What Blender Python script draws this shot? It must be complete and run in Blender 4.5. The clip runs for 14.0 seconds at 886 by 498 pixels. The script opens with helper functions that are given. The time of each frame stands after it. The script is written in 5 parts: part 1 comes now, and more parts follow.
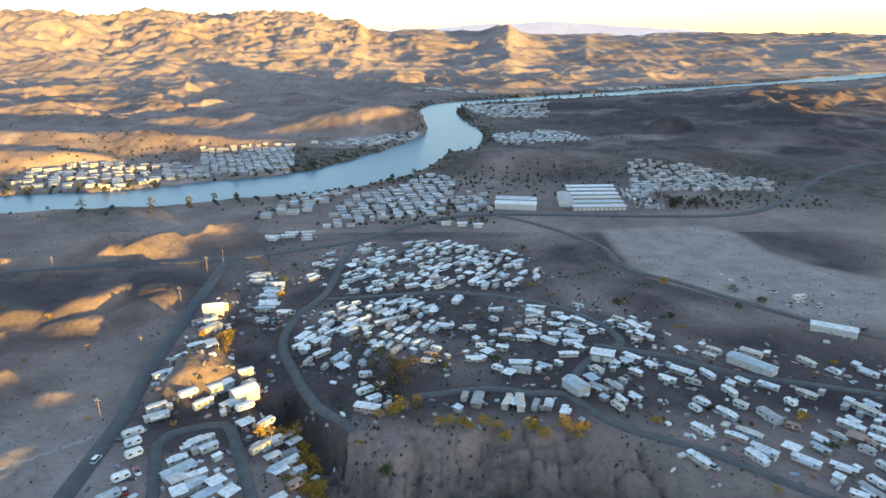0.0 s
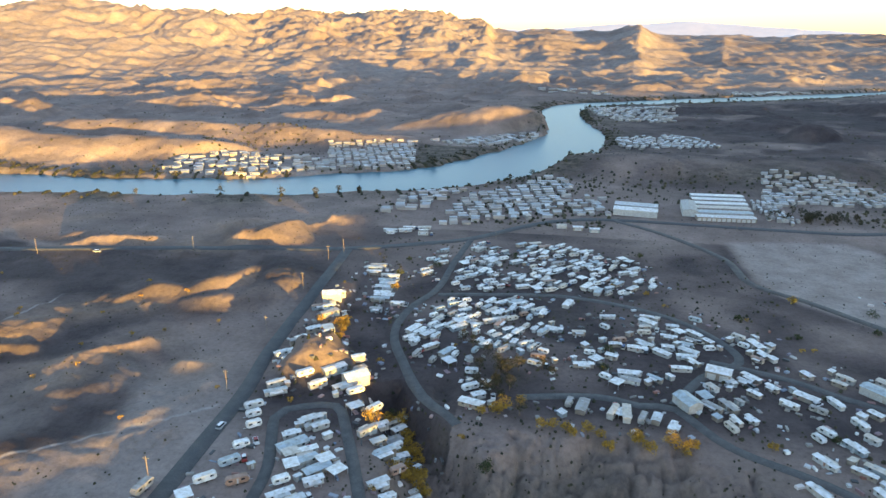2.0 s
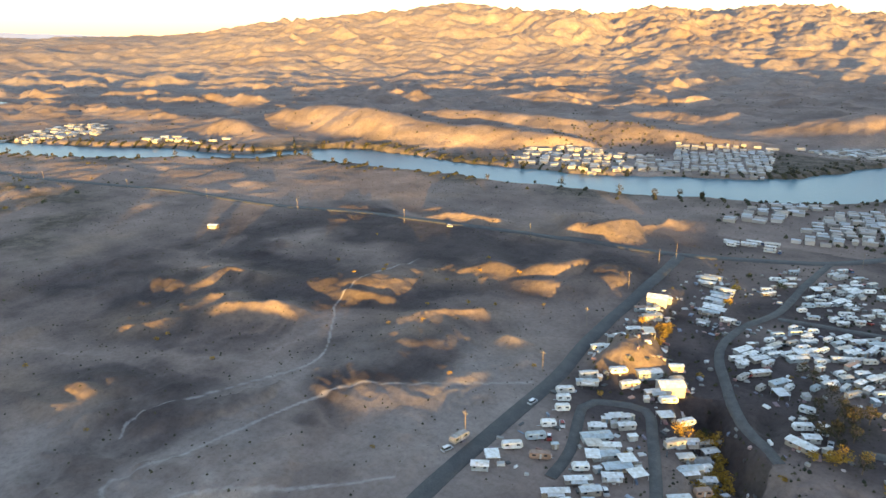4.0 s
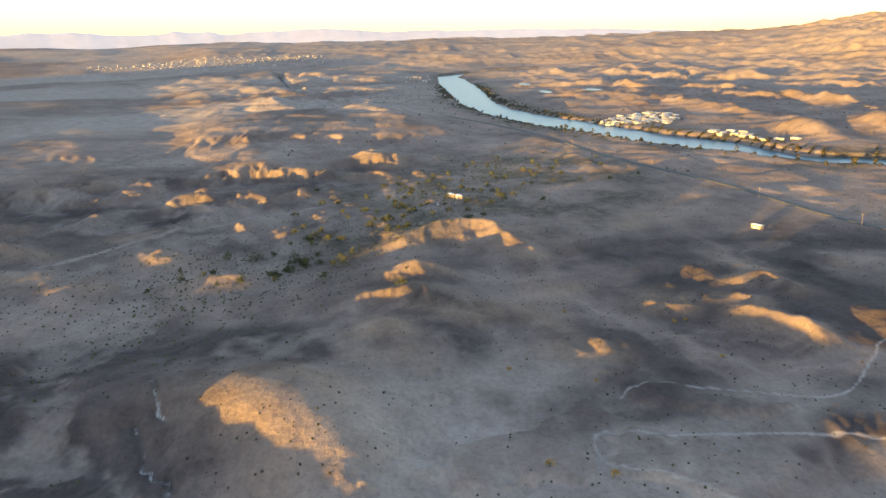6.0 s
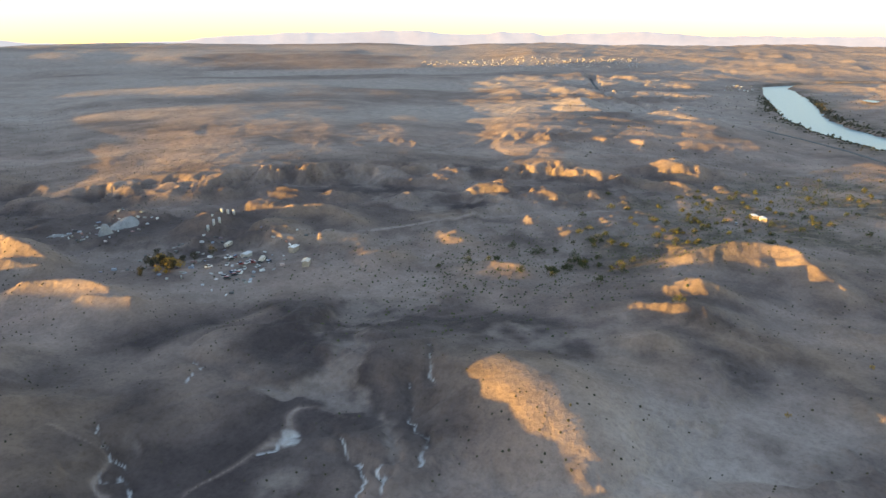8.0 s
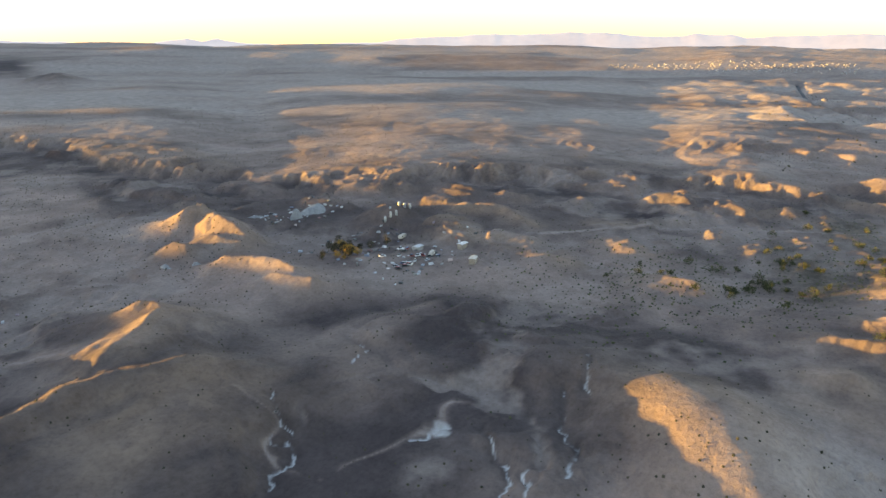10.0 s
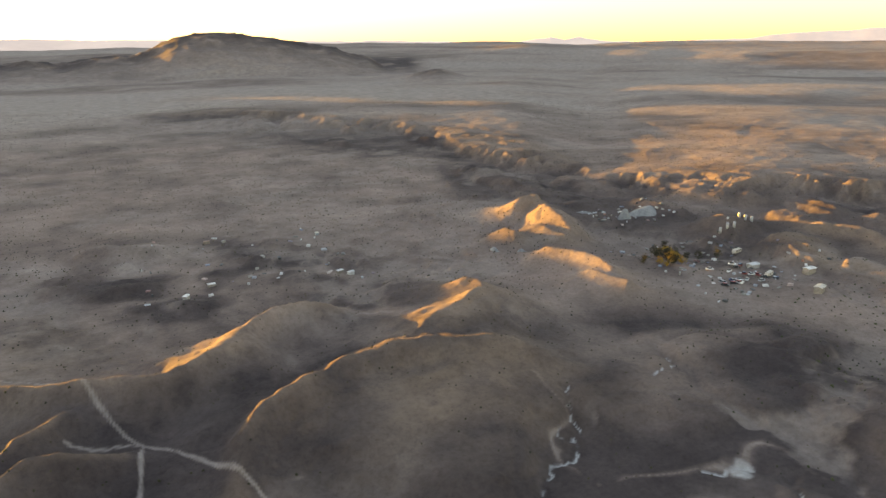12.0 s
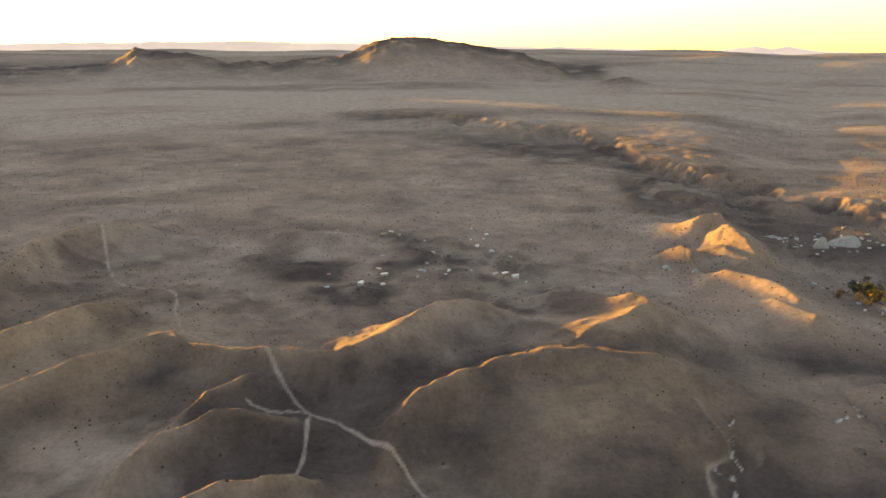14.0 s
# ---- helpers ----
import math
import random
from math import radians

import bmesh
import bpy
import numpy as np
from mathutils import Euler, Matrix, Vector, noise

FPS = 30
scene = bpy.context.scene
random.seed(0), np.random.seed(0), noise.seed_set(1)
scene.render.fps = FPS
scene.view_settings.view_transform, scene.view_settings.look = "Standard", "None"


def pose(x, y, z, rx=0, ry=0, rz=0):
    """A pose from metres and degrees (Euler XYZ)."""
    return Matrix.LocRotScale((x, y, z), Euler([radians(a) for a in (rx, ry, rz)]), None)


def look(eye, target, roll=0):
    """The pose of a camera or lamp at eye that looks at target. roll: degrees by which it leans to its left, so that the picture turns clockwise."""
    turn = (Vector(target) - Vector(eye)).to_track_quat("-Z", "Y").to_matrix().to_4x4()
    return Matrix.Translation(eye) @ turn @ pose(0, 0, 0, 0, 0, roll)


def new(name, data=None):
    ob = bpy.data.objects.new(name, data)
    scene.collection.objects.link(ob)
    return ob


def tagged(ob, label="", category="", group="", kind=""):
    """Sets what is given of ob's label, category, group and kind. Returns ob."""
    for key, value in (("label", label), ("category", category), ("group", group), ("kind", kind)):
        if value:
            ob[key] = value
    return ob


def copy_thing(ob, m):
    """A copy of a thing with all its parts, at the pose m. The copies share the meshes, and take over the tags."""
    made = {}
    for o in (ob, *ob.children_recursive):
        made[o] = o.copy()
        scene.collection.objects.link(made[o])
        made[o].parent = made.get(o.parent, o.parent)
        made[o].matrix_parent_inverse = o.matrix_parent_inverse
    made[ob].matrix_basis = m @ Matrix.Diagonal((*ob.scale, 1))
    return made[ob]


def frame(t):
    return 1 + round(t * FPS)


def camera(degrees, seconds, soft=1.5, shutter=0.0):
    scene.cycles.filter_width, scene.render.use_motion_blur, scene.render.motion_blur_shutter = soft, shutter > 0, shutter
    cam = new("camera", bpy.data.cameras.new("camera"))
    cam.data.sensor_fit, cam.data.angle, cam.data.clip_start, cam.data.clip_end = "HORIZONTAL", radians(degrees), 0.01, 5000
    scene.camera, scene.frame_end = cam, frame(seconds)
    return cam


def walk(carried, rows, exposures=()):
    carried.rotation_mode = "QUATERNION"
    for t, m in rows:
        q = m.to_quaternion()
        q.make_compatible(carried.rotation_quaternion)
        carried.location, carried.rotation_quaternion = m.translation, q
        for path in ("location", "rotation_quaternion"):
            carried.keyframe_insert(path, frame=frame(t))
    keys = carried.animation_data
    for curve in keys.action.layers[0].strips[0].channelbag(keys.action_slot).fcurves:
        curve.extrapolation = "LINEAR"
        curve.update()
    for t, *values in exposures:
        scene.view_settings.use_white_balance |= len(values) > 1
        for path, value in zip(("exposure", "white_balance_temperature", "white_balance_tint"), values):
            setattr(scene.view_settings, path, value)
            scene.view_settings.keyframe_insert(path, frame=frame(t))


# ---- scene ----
# The camera hovers about 140 m over the desert and pans to its left.
cam = camera(66.9, 14.0)
PATH = [  # seconds, x, y, z, yaw, pitch, roll
    (0.0, 0.0, 0.0, 140.0, 0.0, -17.99, 0.13),
    (0.5, -0.1, -0.6, 140.3, 1.11, -18.04, 0.15),
    (1.0, -0.1, -1.3, 140.5, 2.71, -18.04, 0.13),
    (1.2, 0.0, -1.5, 140.6, 3.37, -18.06, 0.05),
    (1.5, 0.1, -1.9, 140.8, 8.33, -18.09, -0.18),
    (2.0, 0.3, -2.5, 140.9, 10.29, -18.05, -0.24),
    (2.2, 0.4, -2.7, 140.9, 11.2, -18.05, -0.2),
    (4.3, 0.6, -6.4, 140.0, 43.5, -17.99, 0.46),
    (4.5, 1.0, -6.7, 140.0, 45.73, -17.96, 0.37),
    (5.0, 1.9, -7.0, 139.9, 51.45, -17.98, 0.4),
    (5.5, 3.0, -6.7, 139.6, 76.45, -18.02, 2.0),
    (6.0, 4.0, -6.1, 139.4, 84.48, -17.69, 1.51),
    (6.5, 5.0, -5.4, 139.2, 92.11, -17.48, 1.03),
    (7.0, 6.1, -4.6, 139.3, 98.99, -17.34, 0.74),
    (7.5, 7.2, -4.0, 139.6, 104.98, -17.24, 0.41),
    (8.0, 8.2, -3.5, 139.8, 109.98, -17.19, 0.01),
    (8.5, 8.7, -3.3, 139.9, 114.31, -17.17, -0.29),
    (9.0, 8.9, -3.1, 139.8, 118.28, -17.19, -0.5),
    (9.2, 8.8, -3.0, 139.8, 119.7, -17.19, -0.4),
    (11.3, 2.0, 0.1, 139.8, 134.38, -17.37, 0.49),
    (11.5, 1.6, 0.4, 139.8, 135.62, -17.5, 0.8),
    (11.8, 1.1, 0.9, 139.8, 138.6, -17.4, 0.7),
    (12.0, 0.8, 1.3, 139.8, 154.03, -17.23, 0.4),
    (12.3, 0.4, 1.9, 139.8, 155.93, -17.24, -0.04),
    (12.4, 0.3, 2.1, 139.8, 165.23, -17.05, -0.25),
    (12.5, 0.1, 2.2, 139.8, 165.63, -17.07, -0.4),
    (13.0, -0.4, 3.1, 139.8, 166.53, -16.99, -0.36),
    (13.5, -0.4, 3.9, 140.0, 167.18, -16.94, -0.31),
    (14.0, -0.1, 4.6, 140.2, 169.38, -16.77, -0.47),
]
EXPOSURE, WHITE = 3.08, (5800, 11)
RIVERWARD_WHITE, SUNWARD_WHITE = (6550, 14), (9300, 20)
walk(cam, [(t, pose(x, y, z, 90 + pitch, roll, yaw)) for t, x, y, z, yaw, pitch, roll in PATH], [(0, EXPOSURE, *WHITE), (2.2, EXPOSURE, *WHITE), (5.0, EXPOSURE, *RIVERWARD_WHITE), (9.0, EXPOSURE, *RIVERWARD_WHITE), (11.5, EXPOSURE, *RIVERWARD_WHITE), (12.4, EXPOSURE, *SUNWARD_WHITE), (14, EXPOSURE, *SUNWARD_WHITE)])

# Light: a very low evening sun, out of view behind the last heading, and a clear sky.
SUN_AZIMUTH, SUN_HEIGHT = 222.0, 1.8  # degrees; azimuth runs from +y towards -x, like the yaw
sunward = Vector((-math.sin(radians(SUN_AZIMUTH)) * math.cos(radians(SUN_HEIGHT)), math.cos(radians(SUN_AZIMUTH)) * math.cos(radians(SUN_HEIGHT)), math.sin(radians(SUN_HEIGHT))))
world = bpy.data.worlds.new("world")
scene.world = world
world.use_nodes = True
sky = world.node_tree.nodes.new("ShaderNodeTexSky")
sky.sky_type, sky.sun_disc = "NISHITA", False
sky.sun_elevation = radians(2.0)
sky.sun_rotation = math.atan2(sunward.x, sunward.y)
sky.altitude, sky.air_density, sky.dust_density, sky.ozone_density = 200, 0.9, 0.2, 1.6
pale_sky = world.node_tree.nodes.new("ShaderNodeHueSaturation")
pale_sky.inputs["Saturation"].default_value = 0.8
world.node_tree.links.new(sky.outputs[0], pale_sky.inputs["Color"])
world.node_tree.links.new(pale_sky.outputs[0], world.node_tree.nodes["Background"].inputs[0])
world.node_tree.nodes["Background"].inputs[1].default_value = 0.15
sun = new("sun", bpy.data.lights.new("sun", "SUN"))
sun.data.energy, sun.data.angle, sun.data.color = 2.85, radians(0.25), (1.0, 0.58, 0.09)
sun.matrix_world = look(sunward * 3000, (0, 0, 0))

# ---- materials ----
def material(name, colour, roughness=0.8, metallic=0.0):
    m = bpy.data.materials.new(name)
    m.use_nodes = True
    b = m.node_tree.nodes["Principled BSDF"]
    b.inputs["Base Color"].default_value = (*colour, 1)
    b.inputs["Roughness"].default_value, b.inputs["Metallic"].default_value = roughness, metallic
    return m, m.node_tree, b


def node(tree, kind, **inputs):
    n = tree.nodes.new("ShaderNode" + kind)
    for key, value in inputs.items():
        n.inputs[key.replace("_", " ")].default_value = value
    return n


def mixed(tree, factor, a, b, mode="MIX"):
    """A colour mix; each argument is a socket or a value."""
    n = tree.nodes.new("ShaderNodeMix")
    n.data_type, n.blend_type = "RGBA", mode
    for socket, value in ((n.inputs[0], factor), (n.inputs[6], a), (n.inputs[7], b)):
        if isinstance(value, bpy.types.NodeSocket):
            tree.links.new(value, socket)
        else:
            socket.default_value = value if isinstance(value, float) else (*value, 1)
    return n.outputs[2]


def noise_at(tree, scale, detail=4.0, rough=0.55, coords=None):
    n = node(tree, "TexNoise", Scale=scale, Detail=detail, Roughness=rough)
    if coords is None:
        coords = tree.nodes.new("ShaderNodeNewGeometry").outputs["Position"]
    tree.links.new(coords, n.inputs["Vector"])
    return n.outputs["Fac"]


def ramp(tree, factor, *stops):
    n = tree.nodes.new("ShaderNodeValToRGB")
    while len(n.color_ramp.elements) < len(stops):
        n.color_ramp.elements.new(0.5)
    for e, (at, colour) in zip(n.color_ramp.elements, stops):
        e.position, e.color = at, (*colour, 1)
    tree.links.new(factor, n.inputs[0])
    return n.outputs[0]


def bump(tree, shader, height, strength, distance):
    n = node(tree, "Bump", Strength=strength, Distance=distance)
    tree.links.new(height, n.inputs["Height"])
    tree.links.new(n.outputs[0], shader.inputs["Normal"])


def mottled(name, colour, other, scale, roughness=0.85, metallic=0.0, fine=8.0, relief=0.02):
    """A surface that varies between two colours at two scales, with a fine relief."""
    m, tree, b = material(name, colour, roughness, metallic)
    broad = ramp(tree, noise_at(tree, scale), (0.35, colour), (0.65, other))
    grain = ramp(tree, noise_at(tree, scale * fine), (0.3, (0.75,) * 3), (0.7, (1.12,) * 3))
    tree.links.new(mixed(tree, 1.0, broad, grain, "MULTIPLY"), b.inputs["Base Color"])
    bump(tree, b, noise_at(tree, scale * fine), 0.5, relief)
    return m


def painted(name, stops, roughness=0.5, metallic=0.0, dirt=0.25, ribs=0.0):
    """Paint or sheet metal whose tone differs from piece to piece, with dust and streaks."""
    m, tree, b = material(name, (0.5,) * 3, roughness, metallic)
    own = tree.nodes.new("ShaderNodeObjectInfo").outputs["Random"]
    tone = ramp(tree, own, *stops)
    tree.nodes[-1].color_ramp.interpolation = "CONSTANT"
    stain = ramp(tree, noise_at(tree, 0.6, 5.0), (0.35, (1 - dirt, 1 - dirt * 1.15, 1 - dirt * 1.4)), (0.62, (1.0,) * 3))
    tree.links.new(mixed(tree, 1.0, tone, stain, "MULTIPLY"), b.inputs["Base Color"])
    if ribs:
        wave = node(tree, "TexWave", Scale=ribs)
        tree.links.new(tree.nodes.new("ShaderNodeTexCoord").outputs["Object"], wave.inputs["Vector"])
        bump(tree, b, wave.outputs["Fac"], 0.4, 0.05)
    return m


def ground_material():
    """Desert soil; the cover attribute tells washes and painted haze (r), dark stony slopes and painted shade (g) and
    brush (b).
    """
    m, tree, b = material("desert_soil", (0.3, 0.22, 0.15), 0.95)
    cover = tree.nodes.new("ShaderNodeVertexColor")
    cover.layer_name = "cover"
    split = tree.nodes.new("ShaderNodeSeparateColor")
    tree.links.new(cover.outputs[0], split.inputs[0])
    pos = tree.nodes.new("ShaderNodeNewGeometry").outputs["Position"]
    soil = ramp(tree, noise_at(tree, 0.012, 6.0, 0.6, pos), (0.3, (0.172, 0.129, 0.112)), (0.5, (0.238, 0.180, 0.154)), (0.72, (0.33, 0.253, 0.213)))
    dark = ramp(tree, noise_at(tree, 0.03, 6.0, 0.65, pos), (0.3, (0.052, 0.041, 0.041)), (0.7, (0.092, 0.073, 0.070)))
    pale = ramp(tree, noise_at(tree, 0.05, 5.0, 0.6, pos), (0.3, (0.25, 0.208, 0.184)), (0.7, (0.38, 0.32, 0.283)))
    brush = ramp(tree, noise_at(tree, 0.09, 6.0, 0.7, pos), (0.42, (0.05, 0.046, 0.035)), (0.6, (0.15, 0.12, 0.092)))
    c = mixed(tree, split.outputs[1], soil, dark)
    c = mixed(tree, split.outputs[0], c, pale)
    c = mixed(tree, split.outputs[2], c, brush)
    salt = ramp(tree, noise_at(tree, 0.4, 4.0, 0.6, pos), (0.3, (0.55, 0.55, 0.53)), (0.7, (0.72, 0.71, 0.69)))
    c = mixed(tree, cover.outputs["Alpha"], c, salt)
    golden = tree.nodes.new("ShaderNodeAttribute")
    golden.attribute_name = "sunlit_sand"
    ochre = ramp(tree, noise_at(tree, 0.06, 5.0, 0.6, pos), (0.3, (0.27, 0.19, 0.135)), (0.7, (0.37, 0.265, 0.185)))
    c = mixed(tree, golden.outputs["Fac"], c, ochre)
    grain = ramp(tree, noise_at(tree, 0.45, 8.0, 0.75, pos), (0.33, (0.78, 0.77, 0.76)), (0.5, (1.0, 1.0, 1.0)), (0.7, (1.15, 1.15, 1.14)))
    stain = ramp(tree, noise_at(tree, 0.07, 6.0, 0.7, pos), (0.35, (0.86, 0.86, 0.86)), (0.6, (1.06, 1.06, 1.06)))
    tree.links.new(mixed(tree, 1.0, mixed(tree, 1.0, c, grain, "MULTIPLY"), stain, "MULTIPLY"), b.inputs["Base Color"])
    b.inputs["Specular IOR Level"].default_value = 0.1
    bump(tree, b, noise_at(tree, 0.14, 9.0, 0.66, pos), 0.7, 2.0)
    return m


def water_material():
    m, tree, b = material("river_water", (0.04, 0.12, 0.16), 0.32)
    b.inputs["IOR"].default_value = 1.33
    bump(tree, b, noise_at(tree, 0.25, 4.0), 0.55, 0.3)
    return m


SOIL, WATER = ground_material(), water_material()
ASPHALT = mottled("asphalt", (0.06, 0.06, 0.062), (0.085, 0.082, 0.08), 0.2)
LANE = mottled("worn_asphalt", (0.07, 0.068, 0.066), (0.105, 0.10, 0.095), 0.25)
GRAVEL = mottled("ballast", (0.075, 0.068, 0.063), (0.11, 0.10, 0.09), 0.2)
CONCRETE = mottled("concrete", (0.42, 0.41, 0.39), (0.5, 0.49, 0.46), 0.3)
# roofs lightened and siding darkened, putting the walls' shade into the colour
WHITE_ROOF = painted("roof_sheet", ((0, (0.74, 0.75, 0.76)), (0.3, (0.60, 0.62, 0.64)), (0.45, (0.58, 0.53, 0.46)), (0.56, (0.42, 0.48, 0.52)), (0.68, (0.82, 0.82, 0.81)), (0.88, (0.34, 0.33, 0.32)), (0.96, (0.33, 0.21, 0.15))), 0.45, 0.0, 0.3, 0.35)
WALL = painted("siding", ((0, (0.44, 0.42, 0.39)), (0.3, (0.34, 0.29, 0.24)), (0.5, (0.50, 0.50, 0.49)), (0.7, (0.26, 0.22, 0.18)), (0.85, (0.30, 0.33, 0.35))), 0.6, 0.0, 0.25)
def island_paint(name, *stops):
    mm, tree, b = material(name, (0.5,) * 3, 0.55)
    own = tree.nodes.new("ShaderNodeNewGeometry").outputs["Random Per Island"]
    tree.links.new(ramp(tree, own, *stops), b.inputs["Base Color"])
    return mm


FAR_ROOF = island_paint("far_roofs", (0.1, (0.50, 0.51, 0.52)), (0.5, (0.32, 0.34, 0.36)), (0.75, (0.38, 0.35, 0.31)), (0.95, (0.28, 0.23, 0.20)))
FAR_WALL = island_paint("far_walls", (0.2, (0.40, 0.38, 0.36)), (0.8, (0.24, 0.21, 0.18)))
GLASS_DARK, _, _b = material("window_glass", (0.03, 0.035, 0.04), 0.08)
DOOR_PAINT = painted("door_paint", ((0, (0.5, 0.5, 0.48)), (0.4, (0.25, 0.14, 0.1)), (0.7, (0.2, 0.26, 0.3))), 0.5)
METAL, _, _b = material("galvanised_steel", (0.5, 0.5, 0.5), 0.45, 0.8)
TRIM = mottled("grey_trim", (0.4, 0.39, 0.37), (0.5, 0.49, 0.47), 0.8)
BARK = mottled("bark", (0.12, 0.085, 0.055), (0.18, 0.13, 0.09), 2.0)
WOOD = mottled("weathered_wood", (0.2, 0.15, 0.11), (0.28, 0.22, 0.16), 1.5)
CLUTTER = island_paint("yard_clutter", (0.1, (0.06, 0.06, 0.06)), (0.35, (0.30, 0.28, 0.25)), (0.55, (0.55, 0.55, 0.54)), (0.7, (0.14, 0.18, 0.25)), (0.85, (0.28, 0.12, 0.08)), (0.95, (0.7, 0.7, 0.68)))
TYRE, _, _b = material("tyre_rubber", (0.02, 0.02, 0.02), 0.9)
CAR_PAINT = painted("car_paint", ((0, (0.75, 0.75, 0.75)), (0.35, (0.4, 0.41, 0.43)), (0.55, (0.05, 0.055, 0.06)), (0.7, (0.32, 0.05, 0.04)), (0.82, (0.06, 0.1, 0.22)), (0.92, (0.5, 0.45, 0.36))), 0.3, 0.0, 0.15)


def leaf_material(name, a, b_):
    m, tree, b = material(name, a, 0.75)
    own = tree.nodes.new("ShaderNodeNewGeometry").outputs["Random Per Island"]
    tree.links.new(ramp(tree, own, (0.1, a), (0.9, b_)), b.inputs["Base Color"])
    b.inputs["Specular IOR Level"].default_value = 0.15
    return m


# yellow kept bright so that unlit crowns look caught by the sun
LEAF_YELLOW = leaf_material("sunlit_yellow_leaves", (0.24, 0.14, 0.025), (0.42, 0.27, 0.045))
LEAF_GREEN = leaf_material("green_leaves", (0.035, 0.045, 0.02), (0.08, 0.085, 0.035))
LEAF_DARK = leaf_material("dark_scrub", (0.028, 0.03, 0.018), (0.07, 0.06, 0.032))

# ---- the lie of the land ----
def lattice(ix, iy, seed):
    h = (ix.astype(np.int64) * 374761393 + iy.astype(np.int64) * 668265263 + seed * 1442695041) & 0x7FFFFFFF
    h = ((h ^ (h >> 13)) * 1274126177) & 0x7FFFFFFF
    return ((h ^ (h >> 16)) & 0xFFFF) / 32767.5 - 1.0


def swell(x, y, seed=0):
    """Smooth noise between -1 and 1 with a grid of 1."""
    ix, iy = np.floor(x), np.floor(y)
    fx, fy = x - ix, y - iy
    u, v = fx * fx * fx * (fx * (fx * 6 - 15) + 10), fy * fy * fy * (fy * (fy * 6 - 15) + 10)
    a, b = lattice(ix, iy, seed), lattice(ix + 1, iy, seed)
    c, d = lattice(ix, iy + 1, seed), lattice(ix + 1, iy + 1, seed)
    return (a + (b - a) * u) * (1 - v) + (c + (d - c) * u) * v


def rough(x, y, size, octaves=4, seed=0, gain=0.5):
    total, weight = 0.0, 1.0
    for k in range(octaves):
        total = total + weight * swell(x / size + 13.7 * k, y / size - 7.1 * k, seed + k)
        size, weight = size / 2.03, weight * gain
    return total


def crests(x, y, size, octaves=4, seed=0, gain=0.5):
    """Ridged noise, 0 in the valleys to about 1 on the crests."""
    total, weight = 0.0, 0.6
    for k in range(octaves):
        total = total + weight * (1 - np.abs(swell(x / size + 5.3 * k, y / size + 9.2 * k, seed + k))) ** 2
        size, weight = size / 2.1, weight * gain
    return total


def step(a, b, v):
    s = np.clip((v - a) / (b - a), 0, 1)
    return s * s * (3 - 2 * s)


def smooth_line(points, gap):
    """A Catmull-Rom line through points of any dimension, cut into pieces of about gap."""
    p = np.array([points[0], *points, points[-1]], float)
    out = []
    for a, b, c, d in zip(p, p[1:], p[2:], p[3:]):
        n = max(1, int(np.hypot(*(c - b)[:2]) / gap))
        for s in np.arange(n) / n:
            out.append(0.5 * (2 * b + (c - a) * s + (2 * a - 5 * b + 4 * c - d) * s ** 2 + (3 * b - a - 3 * c + d) * s ** 3))
    return np.array(out + [p[-1]])


def line_distance(x, y, line, reach):
    """Distance to a polyline (no further than reach) and the interpolated last column."""
    shape, x, y = np.shape(x), np.ravel(x), np.ravel(y)
    best, extra = np.full(x.shape, float(reach)), np.zeros(x.shape)
    for k in range(0, len(line) - 1, 14):
        piece = line[k:k + 15]
        low, high = piece[:, :2].min(0) - reach, piece[:, :2].max(0) + reach
        near = np.nonzero((x > low[0]) & (x < high[0]) & (y > low[1]) & (y < high[1]))[0]
        if not len(near):
            continue
        qx, qy, value, other = x[near], y[near], best[near], extra[near]
        for a, b in zip(piece, piece[1:]):
            px, py, d = qx - a[0], qy - a[1], b[:2] - a[:2]
            s = np.clip((px * d[0] + py * d[1]) / max(d @ d, 1e-9), 0, 1)
            away = np.hypot(px - s * d[0], py - s * d[1])
            closer = away < value
            value = np.where(closer, away, value)
            other = np.where(closer, a[-1] + s * (b[-1] - a[-1]), other)
        best[near], extra[near] = value, other
    return best.reshape(shape), extra.reshape(shape)


# River: centre line and half width.
RIVER = smooth_line([(-2750, 640, 40), (-2640, 430, 36), (-2480, 262, 34), (-2240, 236, 44), (-1960, 226, 48), (-1700, 216, 44), (-1500, 206, 42), (-1300, 217, 42), (-1130, 266, 43), (-990, 320, 42),
                     (-880, 364, 42), (-800, 408, 42), (-728, 440, 27), (-682, 476, 22), (-645, 535, 28), (-585, 550, 48), (-510, 554, 40), (-440, 563, 34), (-360, 573, 36), (-290, 588, 38), (-240, 604, 44), (-190, 630, 46),
                     (-140, 655, 50), (-98, 690, 52), (-68, 735, 56), (-38, 790, 58), (-12, 850, 54), (6, 930, 50), (14, 1000, 42), (2, 1100, 38), (-10, 1200, 36), (-6, 1320, 36), (28, 1400, 40), (85, 1450, 34), (150, 1485, 38),
                     (280, 1562, 46), (430, 1640, 46), (595, 1740, 48), (780, 1842, 50), (1000, 1978, 55), (1280, 2175, 70), (1700, 2450, 70), (2300, 2800, 80)], 18)
RIVER[:, 2] = np.maximum(RIVER[:, 2] - 8, 12)
WATER_LEVEL = -3.0

